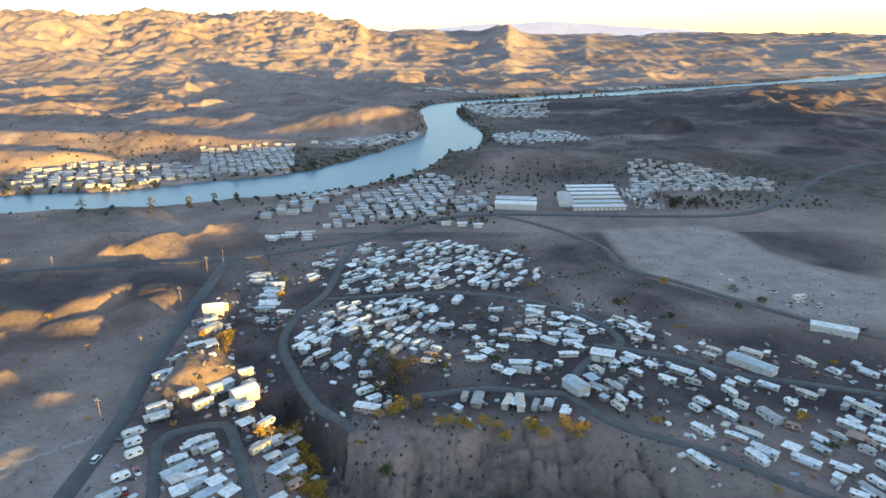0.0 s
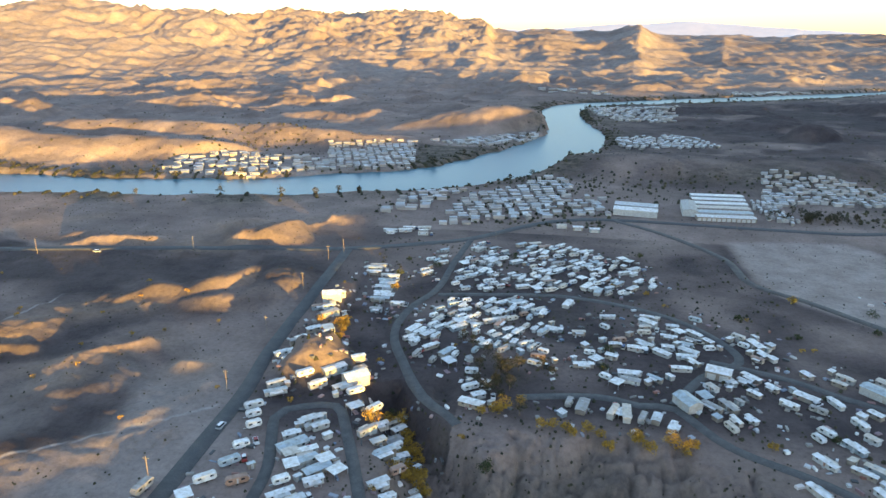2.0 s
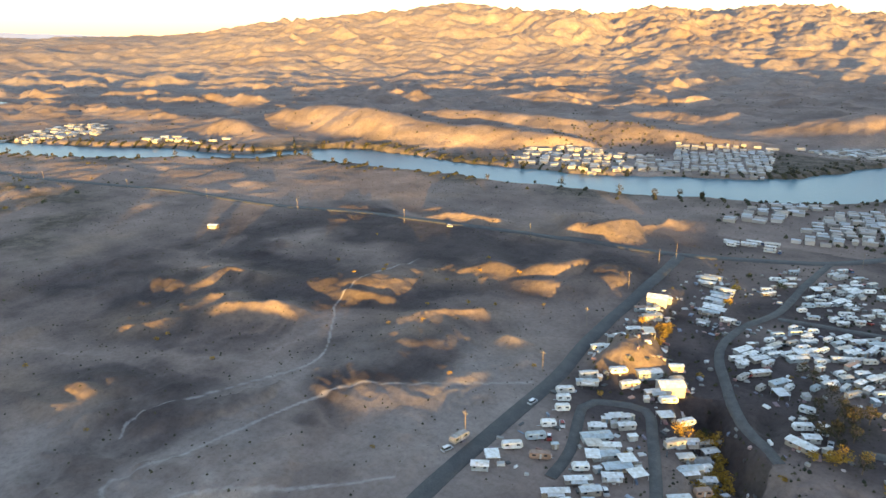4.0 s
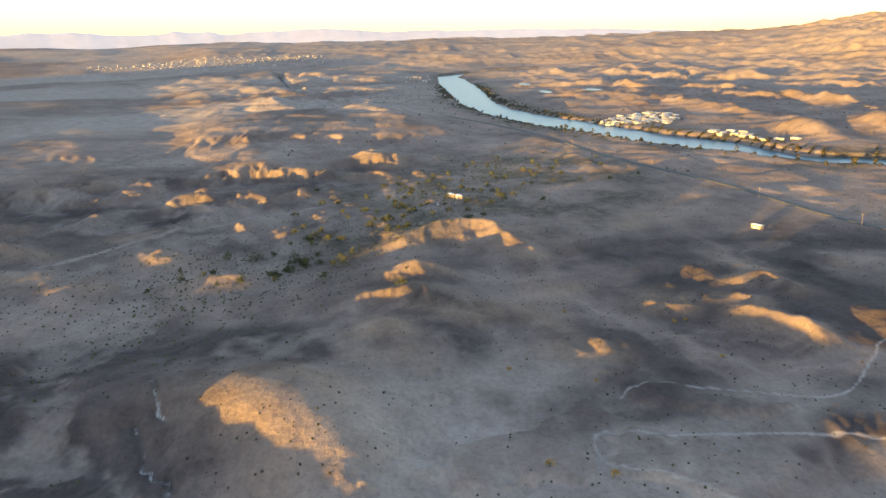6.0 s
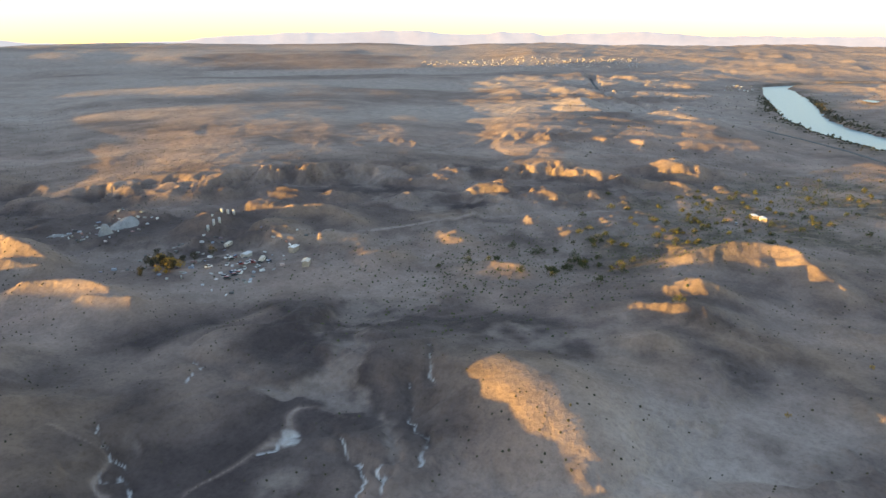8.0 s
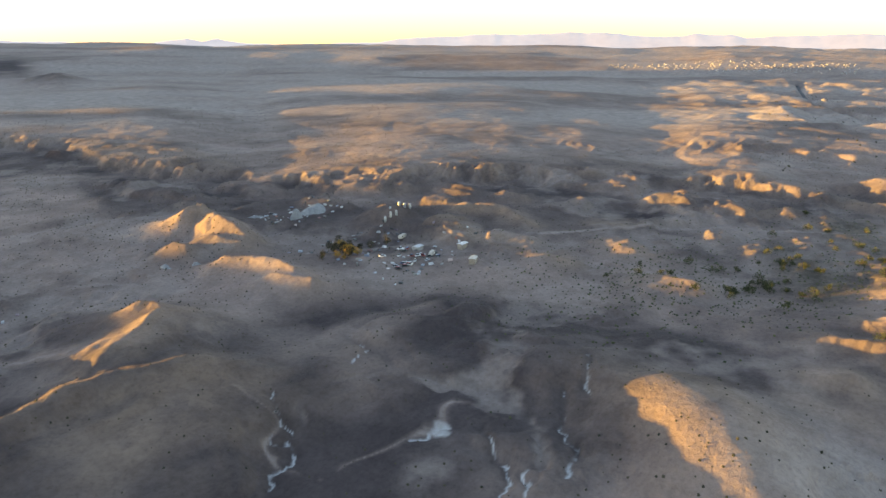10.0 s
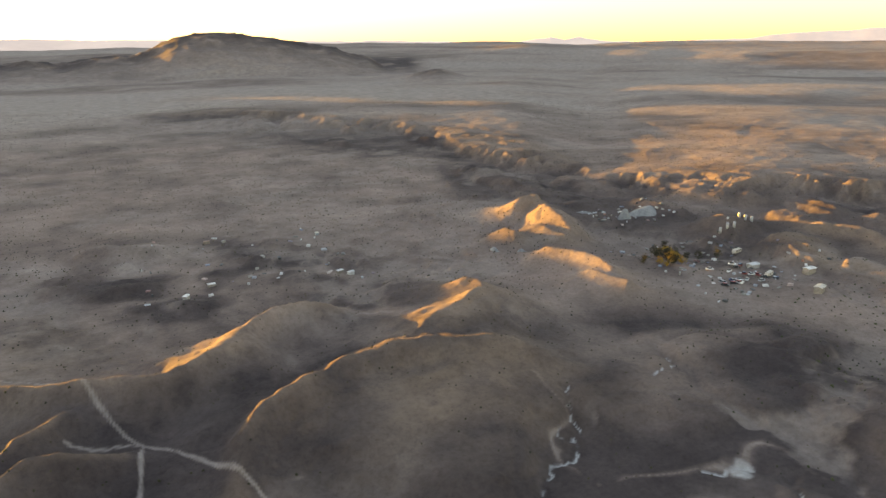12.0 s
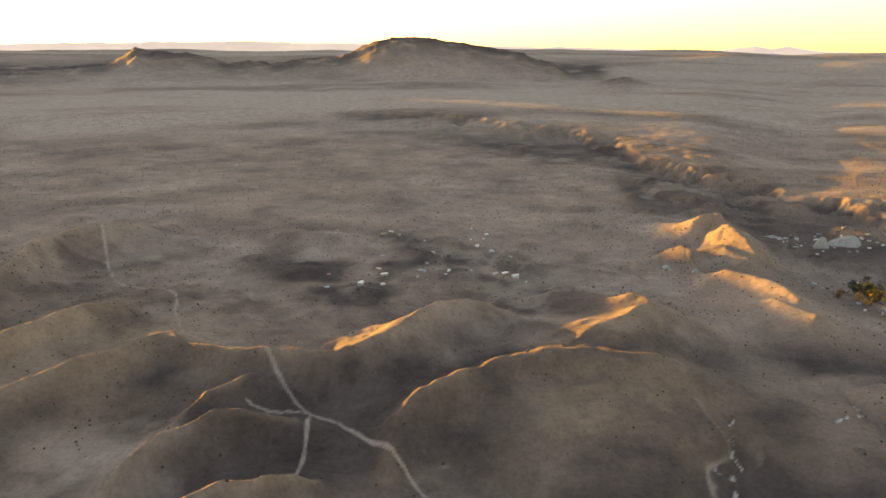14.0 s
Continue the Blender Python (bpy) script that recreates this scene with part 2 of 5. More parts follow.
# Roads: asphalt, then tracks; width in the last number.
HIGHWAY = smooth_line([(-2595, -365, 8), (-1766, -209, 8), (-1502, -115, 8), (-1309, 11, 8), (-1220, 100, 7), (-1079, 172, 7), (-913, 225, 7), (-746, 255, 7), (-588, 309, 7), (-472, 330, 7), (-380, 361, 7), (-291, 382, 7), (-213, 397, 7), (-142, 410, 7), (-86, 434, 7), (-57, 452, 7), (-27, 486, 7),
                       (6, 511, 7), (52, 519, 7), (163, 513, 7), (226, 515, 7), (277, 545, 7), (343, 620, 7), (407, 686, 7), (491, 738, 7), (700, 800, 7), (1000, 830, 7)], 8)
STREET = smooth_line([(-108, 60, 6.5), (-117, 125, 6.5), (-120, 176, 6.5), (-122, 221, 6.5), (-128, 262, 6.5), (-132, 319, 6.5), (-139, 408, 6.5)], 6.5)
RAILWAY = smooth_line([(42, 517, 5), (74, 487, 5), (106, 437, 5), (113, 391, 5), (137, 367, 5), (159, 340, 5), (182, 314, 5), (214, 288, 5), (300, 230, 5)], 6)
CANYON_ROAD = smooth_line([(-33, 214, 4), (-40, 222, 4), (-50, 232, 4), (-64, 258, 4), (-76, 288, 4), (-75, 319, 4), (-66, 350, 4), (-64, 400, 4), (-60, 450, 4)], 6)
PARK_ROAD = smooth_line([(-56, 165, 4), (-61, 177, 4), (-72, 201, 4), (-82, 218, 4), (-100, 212, 4), (-102, 205, 4), (-92, 177, 4), (-90, 160, 4)], 5)
FRONT_ROAD = smooth_line([(-12, 238, 4), (19, 244, 4), (36, 240, 4), (49, 240, 4), (65, 217, 4), (91, 201, 4), (114, 181, 4), (140, 160, 4)], 5)
CROSS_ROAD = smooth_line([(49, 243, 4), (64, 268, 4), (84, 291, 4), (60, 330, 4), (10, 350, 4), (-40, 345, 4), (-64, 340, 4)], 5)
EAST_ROAD = smooth_line([(70, 284, 4), (100, 273, 4), (125, 257, 4), (178, 238, 4), (240, 215, 4)], 5)
TRACKS_NORTH = [[(-128, 210, 1.0), (-155, 182, 1.0), (-186, 154, 1.0), (-194, 125, 1.0), (-198, 85, 1.0), (-203, 70, 1.0), (-195, 63, 1.0), (-181, 67, 1.0), (-174, 81, 1.0), (-158, 98, 1.0), (-130, 128, 1.0)],
    [(-226, 84, 0.8), (-233, 90, 0.8), (-234, 99, 0.8), (-223, 134, 0.8), (-215, 169, 0.8), (-241, 202, 0.8), (-260, 227, 0.8), (-270, 302, 0.8)]]
TRACKS_SOUTH = [[(155, -502, 1.0), (125, -417, 1.0), (85, -379, 1.0), (76, -342, 1.0), (63, -303, 1.0), (44, -294, 1.0), (34, -285, 1.0), (22, -256, 1.0), (12, -235, 1.0), (7, -227, 1.0), (-3, -217, 1.0), (-14, -200, 1.0), (-24, -186, 1.0), (-35, -161, 1.0)],
    [(7, -227, 0.9), (9, -199, 0.9), (14, -181, 0.9), (22, -169, 0.9)],
    [(30, -233, 1.0), (23, -231, 1.0), (7, -228, 1.0)],
    [(-300, -330, 4), (-420, -240, 4), (-520, -150, 4), (-600, 0, 4), (-640, 110, 4), (-700, 230, 4)]]
MESAS = [[(-196, 66), (-200, 74), (-194, 88), (-186, 106), (-176, 126), (-158, 104), (-170, 82), (-180, 66)], [(-226, 88), (-231, 96), (-226, 112), (-218, 130), (-211, 148), (-204, 136), (-212, 112), (-219, 94)], [(-238, 60), (-226, 66), (-206, 40), (-196, 6), (-178, 8), (-176, 40), (-186, 56), (-210, 72)]]
TRACKS = [smooth_line(p, 5) for p in TRACKS_NORTH + TRACKS_SOUTH]
ASPHALT_ROADS = [HIGHWAY, STREET, CANYON_ROAD, PARK_ROAD, FRONT_ROAD, CROSS_ROAD, EAST_ROAD]

# Mounds: x, y, half length, half width, turn of the long axis in degrees, height.
MOUNDS_NEAR = [(-104, 252, 13, 11, 30, 11), (-219, -50, 46, 30, 46, 16.5)]
# Spurs that stand out of the shadow: x, y, and how far the crest rises above it.
SPURS_MIDDLE_HIGH = [[(-425, 5, 4.8), (-444, 29, 8.7), (-454, 54, 8.7), (-445, 70, 8.7), (-429, 73, 8.7), (-401, 88, 4.8)],
    [(-364, -1, 4.3), (-370, 10, 7.9), (-372, 21, 4.3)],
    [(-333, -15, 3.2), (-334, 0, 5.8), (-339, 12, 5.8), (-327, 15, 3.2)],
    [(-289, -18, 2.9), (-296, -6, 5.2), (-290, -2, 2.9)],
    [(-272, -20, 1.6), (-268, -4, 1.6)],
    [(-319, 64, 1.6), (-309, 69, 2.8), (-294, 72, 2.8), (-274, 74, 2.6), (-264, 76, 2.2), (-255, 86, 1.2)]]
SPURS_MIDDLE_LOW = [[(-351, 78, 3.8), (-350, 101, 3.8)],
    [(-343, 78, 1.5), (-342, 87, 1.5)],
    [(-461, 169, 2.0), (-470, 184, 2.0)],
    [(-490, 192, 2.0), (-480, 208, 2.0)],
    [(-455, 99, 2.3), (-424, 113, 2.3)],
    [(-324, 28, 1.2), (-327, 47, 1.2)],
    [(-316, 134, 1.3), (-308, 143, 1.3)]]
SPURS_NORTH_HIGH = [[(-367, 200, 2.2), (-357, 213, 2.2)],
    [(-335, 190, 4.2), (-338, 207, 5.5), (-317, 215, 4.2)],
    [(-307, 174, 4.3), (-304, 184, 4.3)],
    [(-290, 172, 4.7), (-270, 189, 4.7)],
    [(-253, 242, 1.5), (-254, 261, 2.7), (-243, 278, 2.7), (-217, 296, 1.5)],
    [(-217, 228, 2.0), (-205, 236, 3.6), (-186, 255, 2.0)]]
SPURS_NORTH_LOW = [[(-175, 323, 1.4), (-170, 333, 1.4)],
    [(-203, 206, 1.1), (-200, 214, 1.1)],
    [(-401, 423, 1.8), (-364, 453, 1.8)],
    [(-331, 384, 3.0), (-311, 393, 5.5), (-276, 402, 3.0)],
    [(-250, 394, 1.9), (-249, 432, 3.5), (-230, 444, 1.9)],
    [(-254, 449, 1.8), (-240, 457, 1.8)],
    [(-234, 405, 3.5), (-214, 414, 6.3), (-185, 471, 3.5)]]
SPURS_NORTH_B_HIGH = [[(-221, 397, 4.1), (-198, 421, 7.4), (-173, 476, 4.1)],
    [(-233, 417, 3.3), (-233, 441, 6.0), (-229, 456, 3.3)],
    [(-239, 384, 2.5), (-238, 416, 2.5)],
    [(-172, 333, 1.3), (-160, 334, 1.3)],
    [(-157, 236, 0.8), (-152, 236, 0.8)]]
SPURS_NORTH_B_LOW = [[(-325, 139, 1.3), (-315, 147, 1.3)],
    [(-331, 30, 1.2), (-320, 48, 1.2)],
    [(-317, 26, 1.3), (-312, 36, 1.3)],
    [(-362, 83, 1.2), (-355, 96, 1.2)],
    [(-345, 78, 1.3), (-340, 85, 1.3)]]
SPURS_WEST_HIGH = [[(-279, -444, 4.5), (-297, -446, 8), (-292, -426, 8), (-284, -376, 4.5)],
    [(-243, -343, 2.9), (-253, -316, 5.2), (-252, -289, 2.9)],
    [(-243, -399, 2.9), (-246, -390, 2.9)],
    [(-269, -395, 2.1), (-274, -370, 2.1)],
    [(-238, -292, 2.0), (-243, -269, 2.0)],
    [(-447, -303, 4.6), (-464, -280, 8.4), (-454, -245, 4.6)]]
SPURS_WEST_LOW = [[(-406, -295, 3.0), (-412, -286, 3.0)],
    [(-397, -270, 2.8), (-404, -223, 2.8)],
    [(-386, -195, 1.5), (-386, -182, 1.5)],
    [(-448, -174, 3.5), (-433, -149, 3.5)],
    [(-501, -203, 2.1), (-505, -190, 2.1)],
    [(-383, -118, 1.8), (-385, -94, 1.8)]]
SPURS_FAR_HIGH = [[(-690, -36, 3.8), (-683, -6, 6.9), (-655, 26, 3.8)],
    [(-777, -26, 5.0), (-732, 7, 5.0)],
    [(-601, -113, 2.4), (-610, -83, 2.4)],
    [(-827, -26, 4.1), (-744, 14, 4.1)]]
SPURS_FAR_LOW = [[(-701, -36, 3.0), (-668, 28, 3.0)],
    [(-1330, 104, 5.1), (-1199, 138, 9.2), (-1056, 166, 5.1)],
    [(-1004, 40, 3.8), (-978, 61, 3.8)],
    [(-984, -6, 3.3), (-953, 14, 3.3)],
    [(-441, 13, 2.6), (-442, 31, 4.7), (-428, 49, 2.6)]]
SPURS_KNOLL = [[(-103, -249, 3), (-119, -258, 4.5), (-141, -269, 6), (-154, -277, 6), (-165, -277, 3)],
    [(-120, -269, 3), (-129, -268, 3)], [(-158, -299, 3), (-164, -290, 3)]]
LIT_SPURS = [smooth_line(p, 5) for p in SPURS_KNOLL + SPURS_MIDDLE_HIGH + SPURS_MIDDLE_LOW + SPURS_NORTH_HIGH + SPURS_NORTH_LOW + SPURS_NORTH_B_HIGH + SPURS_NORTH_B_LOW + SPURS_WEST_HIGH + SPURS_WEST_LOW + SPURS_FAR_HIGH + SPURS_FAR_LOW]
# Long crests: x, y, height along the line; then the half width of the flanks.
RIDGES_MIDDLE = [([(-18, -184, 4), (-22, -193, 10), (-25, -205, 16), (-34, -216, 18), (-47, -222, 18), (-60, -230, 18), (-73, -237, 18), (-87, -241, 18), (-106, -237, 18), (-126, -233, 17), (-143, -226, 15), (-160, -209, 7)], 22),
    ([(66, -284, 15), (41, -268, 17), (12, -258, 18), (-5, -254, 18), (-17, -262, 18), (-31, -274, 18), (-41, -287, 18), (-55, -301, 18), (-72, -306, 16), (-92, -309, 8)], 17)]
RIDGES_NEAR = [([(-98, -249, 10), (-118, -253, 16), (-135, -257, 17.5), (-150, -269, 17), (-163, -281, 16), (-172, -292, 10)], 14),
    ([(64, -188, 15), (54, -198, 19), (46, -203, 19.5), (38, -209, 19), (29, -212, 18), (12, -217, 10)], 12),
    ([(47, -152, 16), (41, -165, 19.5), (31, -170, 20), (23, -170, 19), (14, -174, 16), (4, -180, 8)], 12),
    ([(52, -214, 13), (44, -226, 17), (37, -235, 17), (30, -248, 13)], 10)]
RIDGES_SUNWARD = [([(136, -214, 15), (123, -229, 19), (108, -248, 19.5), (98, -258, 19), (87, -272, 18), (74, -288, 16)], 15),
    ([(156, -260, 15), (145, -279, 19), (136, -295, 19), (129, -306, 19), (119, -319, 19), (110, -332, 17), (100, -350, 9)], 16),
    ([(186, -335, 14), (182, -363, 18), (179, -412, 18), (180, -448, 18), (172, -475, 18), (152, -495, 17), (130, -520, 8)], 20)]
CREST_LINES = RIDGES_MIDDLE + RIDGES_NEAR + RIDGES_SUNWARD
CREST_LINES = [(smooth_line(points, 6), width) for points, width in CREST_LINES]
MOUNDS_FAR_BANK = [(-850, 560, 60, 26, 5, 16), (-640, 680, 120, 30, 5, 20), (-480, 720, 120, 34, 0, 18), (-760, 700, 140, 40, 8, 24), (-560, 820, 160, 40, 5, 26), (-350, 860, 120, 40, 0, 18), (-60, 1040, 60, 60, 0, 26),
                   (-150, 1000, 80, 50, 0, 22), (330, 980, 30, 24, 0, 20), (640, 840, 50, 30, 0, 22), (250, 740, 120, 60, 0, 16), (60, 740, 70, 45, 0, 12), (480, 900, 140, 60, 10, 16)]
MOUNDS = MOUNDS_NEAR + MOUNDS_FAR_BANK + [(-110, -205, 60, 34, 0, 9), (110, -290, 90, 80, 30, 5), (-26, -281, 17, 11, 50, 8), (-128, -262, 16, 11, 30, 7)]

# Skyline of the eastern range: azimuth and elevation in degrees.
RANGE = np.array([(-45, -1.5), (-32, -1.5), (-26.5, -1.45), (-24.2, -1.1), (-21, -0.84), (-18.5, -0.56), (-16, -0.64), (-13.4, -0.43), (-11.6, 0.0), (-9.8, -0.2), (-7, 0.0), (-5.3, 0.34), (-3, 0.15), (-0.7, 0.15), (2, 0.25), (4.3, 0.17), (6.1, 0.34), (7, 0.75), (8.8, 0.78), (10.1, 1.15), (11.9, 1.18),
                  (13.6, 0.86), (15.3, 1.1), (18.1, 0.85), (19.5, 0.86), (21.1, 1.1), (23.4, 0.9), (25.4, 0.5), (27.2, 0.8), (30, 0.95), (32, 1.02), (34.8, 1.44), (38.2, 1.62), (40, 1.52), (43.5, 1.14), (47, 0.74), (50.7, 0.58), (55.3, 0.36), (61.6, 0.0), (75, -0.2), (200, -0.3), (315, -0.3)])
# The dark mountain beside the low sun: azimuth, elevation of its crest.
DARK_MOUNTAIN = np.array([(155.5, -2.7), (156.6, -2.4), (158.9, -1.88), (160.1, -1.2), (161.2, -1.02), (163.1, -0.35), (166.3, 0.07), (168.6, 0.5), (170.5, 0.74), (173.2, 0.68), (174.6, 0.5), (175.5, 0.15), (177.8, -0.72), (180.6, -1.03), (183.2, -1.38), (185, -1.0), (186.7, -1.27), (189.1, -0.66), (192.3, -0.47), (193.1, -0.22), (194.1, -0.8), (195.5, -1.4), (198.5, -1.66), (202, -1.9), (206, -1.5), (212, -2.0)])
# Foot and upper edge of the bluffs: azimuth, distance.
BLUFF_FOOT = np.array([(60, 1400), (72, 1050), (80, 790), (86.6, 690), (90.5, 700), (94.6, 705), (98, 650), (103, 655), (108, 680), (113, 665), (119, 655), (123, 618), (130, 600), (133.6, 605), (139.5, 635), (143.6, 665), (149.4, 705), (152.7, 770), (155.2, 960), (159, 1030), (164, 1090), (175, 1300), (215, 1500)])
BLUFF_TOP = np.array([(60, 1500), (72, 1130), (80, 850), (86, 745), (92, 735), (97, 720), (101.4, 732), (104.5, 720), (108.3, 715), (113, 716), (118, 708), (123, 690), (126.8, 690), (129.7, 668), (134.8, 676), (141.3, 702), (143.4, 800), (147, 905), (150, 970), (154.4, 1046), (159, 1130), (164, 1240), (175, 1450), (215, 1650)])
VILLAGE = [(20, 300, 110, 150), (110, 240, 110, 70), (-90, 215, 50, 75), (-20, 560, 160, 110), (190, 570, 170, 110), (170, 420, 110, 90), (-260, 750, 170, 90)]
CANYON = smooth_line([(20, 120, 22), (-16, 158, 18), (-36, 182, 12), (-45, 200, 9), (-58, 222, 8), (-82, 274, 8), (-97, 300, 9), (-104, 360, 6)], 8)
# Outlines of ground that differs from the rest.
RAVINE = [(-50, 250), (-42, 244), (-35, 227), (-28, 212), (-18, 211), (-5, 220), (7, 220), (24, 217), (45, 214), (61, 211), (69, 203), (75, 190), (78, 176), (86, 120), (10, 90), (-36, 150), (-52, 212)]
PLAYA = [(118, 474), (159, 484), (198, 486), (212, 468), (214, 425), (229, 396), (246, 380), (270, 360), (262, 310), (222, 300), (199, 305), (187, 315), (158, 341), (135, 364), (124, 378), (119, 397), (117, 425)]
MARSH = [(-158, 678), (-186, 847), (-130, 834), (-67, 838), (-69, 780), (-113, 722)]
FAR_PARK = [(-409, 608), (-443, 696), (-398, 736), (-280, 742), (-259, 795), (-189, 847), (-163, 690), (-215, 658), (-304, 610)]
POINT = [(-164, 860), (-144, 927), (-84, 963), (-32, 1010), (-20, 962), (-62, 880), (-70, 845), (-131, 838)]
WASHES_NORTH = [[(-140, -175, 2), (-156, -187, 2.5), (-171, -186, 2.5), (-180, -179, 2.5), (-190, -169, 3), (-202, -151, 3), (-212, -138, 5), (-228, -136, 6), (-245, -141, 9), (-282, -159, 15), (-323, -155, 22), (-386, -125, 30), (-420, -80, 34), (-520, -40, 46), (-620, 40, 56), (-760, 170, 60)],
    [(-208, -130, 5), (-206, -115, 4), (-196, -105, 4), (-185, -95, 3), (-179, -90, 2)]]
WASHES_SOUTH = [[(-110, -360, 12), (-180, -400, 26), (-260, -400, 40), (-330, -330, 30), (-420, -200, 30), (-520, -120, 34), (-640, -30, 40)],
    [(-90, -310, 7), (-100, -360, 16), (-120, -480, 50), (-140, -640, 70)],
    [(-110, 20, 40), (-160, 5, 44), (-190, 35, 50), (-230, 60, 40), (-260, 45, 26), (-300, 45, 14), (-330, 60, 8)]]
WASHES = [smooth_line(p, 6) for p in WASHES_NORTH + WASHES_SOUTH]
# Thin white veins of salt at the bottom of the gullies.
VEINS_NORTH = [[(-184, -118, 0.56), (-179, -112, 0.68), (-172, -102, 0.43), (-165, -95, 0.56), (-156, -93, 0.43), (-145, -88, 0.5)],
    [(-225, -104, 0.31), (-217, -100, 0.37), (-192, -89, 0.62), (-190, -82, 0.43), (-181, -80, 0.56), (-174, -79, 0.5)],
    [(-190, -82, 0.37), (-187, -77, 0.31)],
    [(-150, -80, 0.56), (-165, -89, 0.5), (-170, -90, 0.43), (-174, -86, 0.5)]]
VEINS_SOUTH = [[(-108, -150, 0.56), (-121, -161, 0.62), (-128, -161, 0.5), (-132, -167, 0.56), (-135, -173, 0.43), (-129, -187, 0.31)],
    [(-210, -202, 0.43), (-203, -192, 0.5), (-191, -191, 0.43)],
    [(-252, -105, 0.43), (-242, -99, 0.5), (-223, -93, 0.31)],
    [(-163, -138, 0.5), (-167, -133, 0.74), (-175, -132, 1.36), (-180, -127, 0.99)],
    [(-140, -176, 0.43), (-150, -196, 0.31)]]
VEINS = [smooth_line(p, 3) for p in VEINS_NORTH + VEINS_SOUTH]


def zone(x, y, ellipses):
    m = np.zeros(np.shape(x))
    for cx, cy, a, b in ellipses:
        m = np.maximum(m, 1 - step(0.75, 1.25, np.hypot((x - cx) / a, (y - cy) / b)))
    return m


def area(x, y, outline, soft=8.0):
    """1 inside an outline, 0 outside, with a soft rim; and the distance to the rim."""
    hit = np.zeros(np.shape(x), bool)
    for (xa, ya), (xb, yb) in zip(outline, outline[1:] + outline[:1]):
        if ya != yb:
            hit ^= ((ya > y) != (yb > y)) & (x < (xb - xa) * (y - ya) / (yb - ya) + xa)
    d, _ = line_distance(x, y, np.array(outline + outline[:1], float), 60)
    signed = np.where(hit, d, -d)
    return step(-soft, soft, signed), signed


def gullied(x, y, size, seed=0):
    """Rounded hills parted by narrow branching valleys: 0 in the valleys to about 1 on the tops."""
    wx, wy = x + rough(x, y, size * 0.8, 3, seed + 61) * size * 0.28, y + rough(x, y, size * 0.8, 3, seed + 67) * size * 0.28
    a, b, c, d = (np.abs(swell(wx / s + k * 3.1, wy / s - k * 1.7, seed + k)) for k, s in enumerate((size, size / 2.2, size / 4.7, size / 9.5)))
    return 0.95 * a + 0.38 * b * np.sqrt(a) + 0.2 * c * np.sqrt(b) + 0.09 * d


def plain(r):
    """The far plain bends up towards the eye's level, as it does out to the horizon."""
    seen = np.where(r < 3000, r, 3000 * np.exp(np.clip(r - 3000, 0, 1900) / 1900 * 2.2))
    return np.where(r < 3000, 0.0, 140 - r * 140 / np.maximum(seen, 1))


# The western ridge, outside the view, behind which the sun goes down: offset across the light, and the height of its shadow over the middle.
SHADE = np.array([(-1500, 0), (-1300, 14), (-1100, 20), (-950, 18), (-850, 14), (-780, 8), (-700, 7), (-650, 9), (-600, 12), (-560, 12), (-500, 5), (-443, 4), (-400, 7), (-317, 12), (-290, 12), (-235, 8), (-215, 4.5), (-175, 3.5), (-150, 6.5), (-125, 8.5), (-60, 9), (0, 10),
                  (41, 11), (75, 12), (97, 3), (112, 12), (158, 13), (166, 7), (184, 7), (192, 13), (215, 21), (260, 29), (330, 32), (450, 30), (600, 46), (800, 72), (1000, 150), (1500, 210), (2200, 210), (3000, 90)])


def west_ridge(x, y):
    level = math.hypot(sunward.x, sunward.y)
    dx, dy = sunward.x / level, sunward.y / level
    along, across = x * dx + y * dy, -x * dy + y * dx
    line = np.maximum(1150, 320 - 3.5 * across)
    crest = np.interp(across, SHADE[:, 0], SHADE[:, 1]) + line * math.tan(radians(SUN_HEIGHT)) + rough(across, across * 0, 60, 3, 111) * 1.0
    away = along - line
    return crest * np.exp(-np.where(away < 0, away / 170, away / 420) ** 2) * (along > 0)


def shade_height(x, y):
    """Height up to which the shadow of the western ridge reaches."""
    level = math.hypot(sunward.x, sunward.y)
    dx, dy = sunward.x / level, sunward.y / level
    return np.interp(-x * dy + y * dx, SHADE[:, 0], SHADE[:, 1]) + (x * dx + y * dy) * math.tan(radians(SUN_HEIGHT))


def only(mask, shape, make):
    """Values made only where a mask holds, 0 elsewhere."""
    out = np.zeros(shape)
    out[mask] = make(mask)
    return out


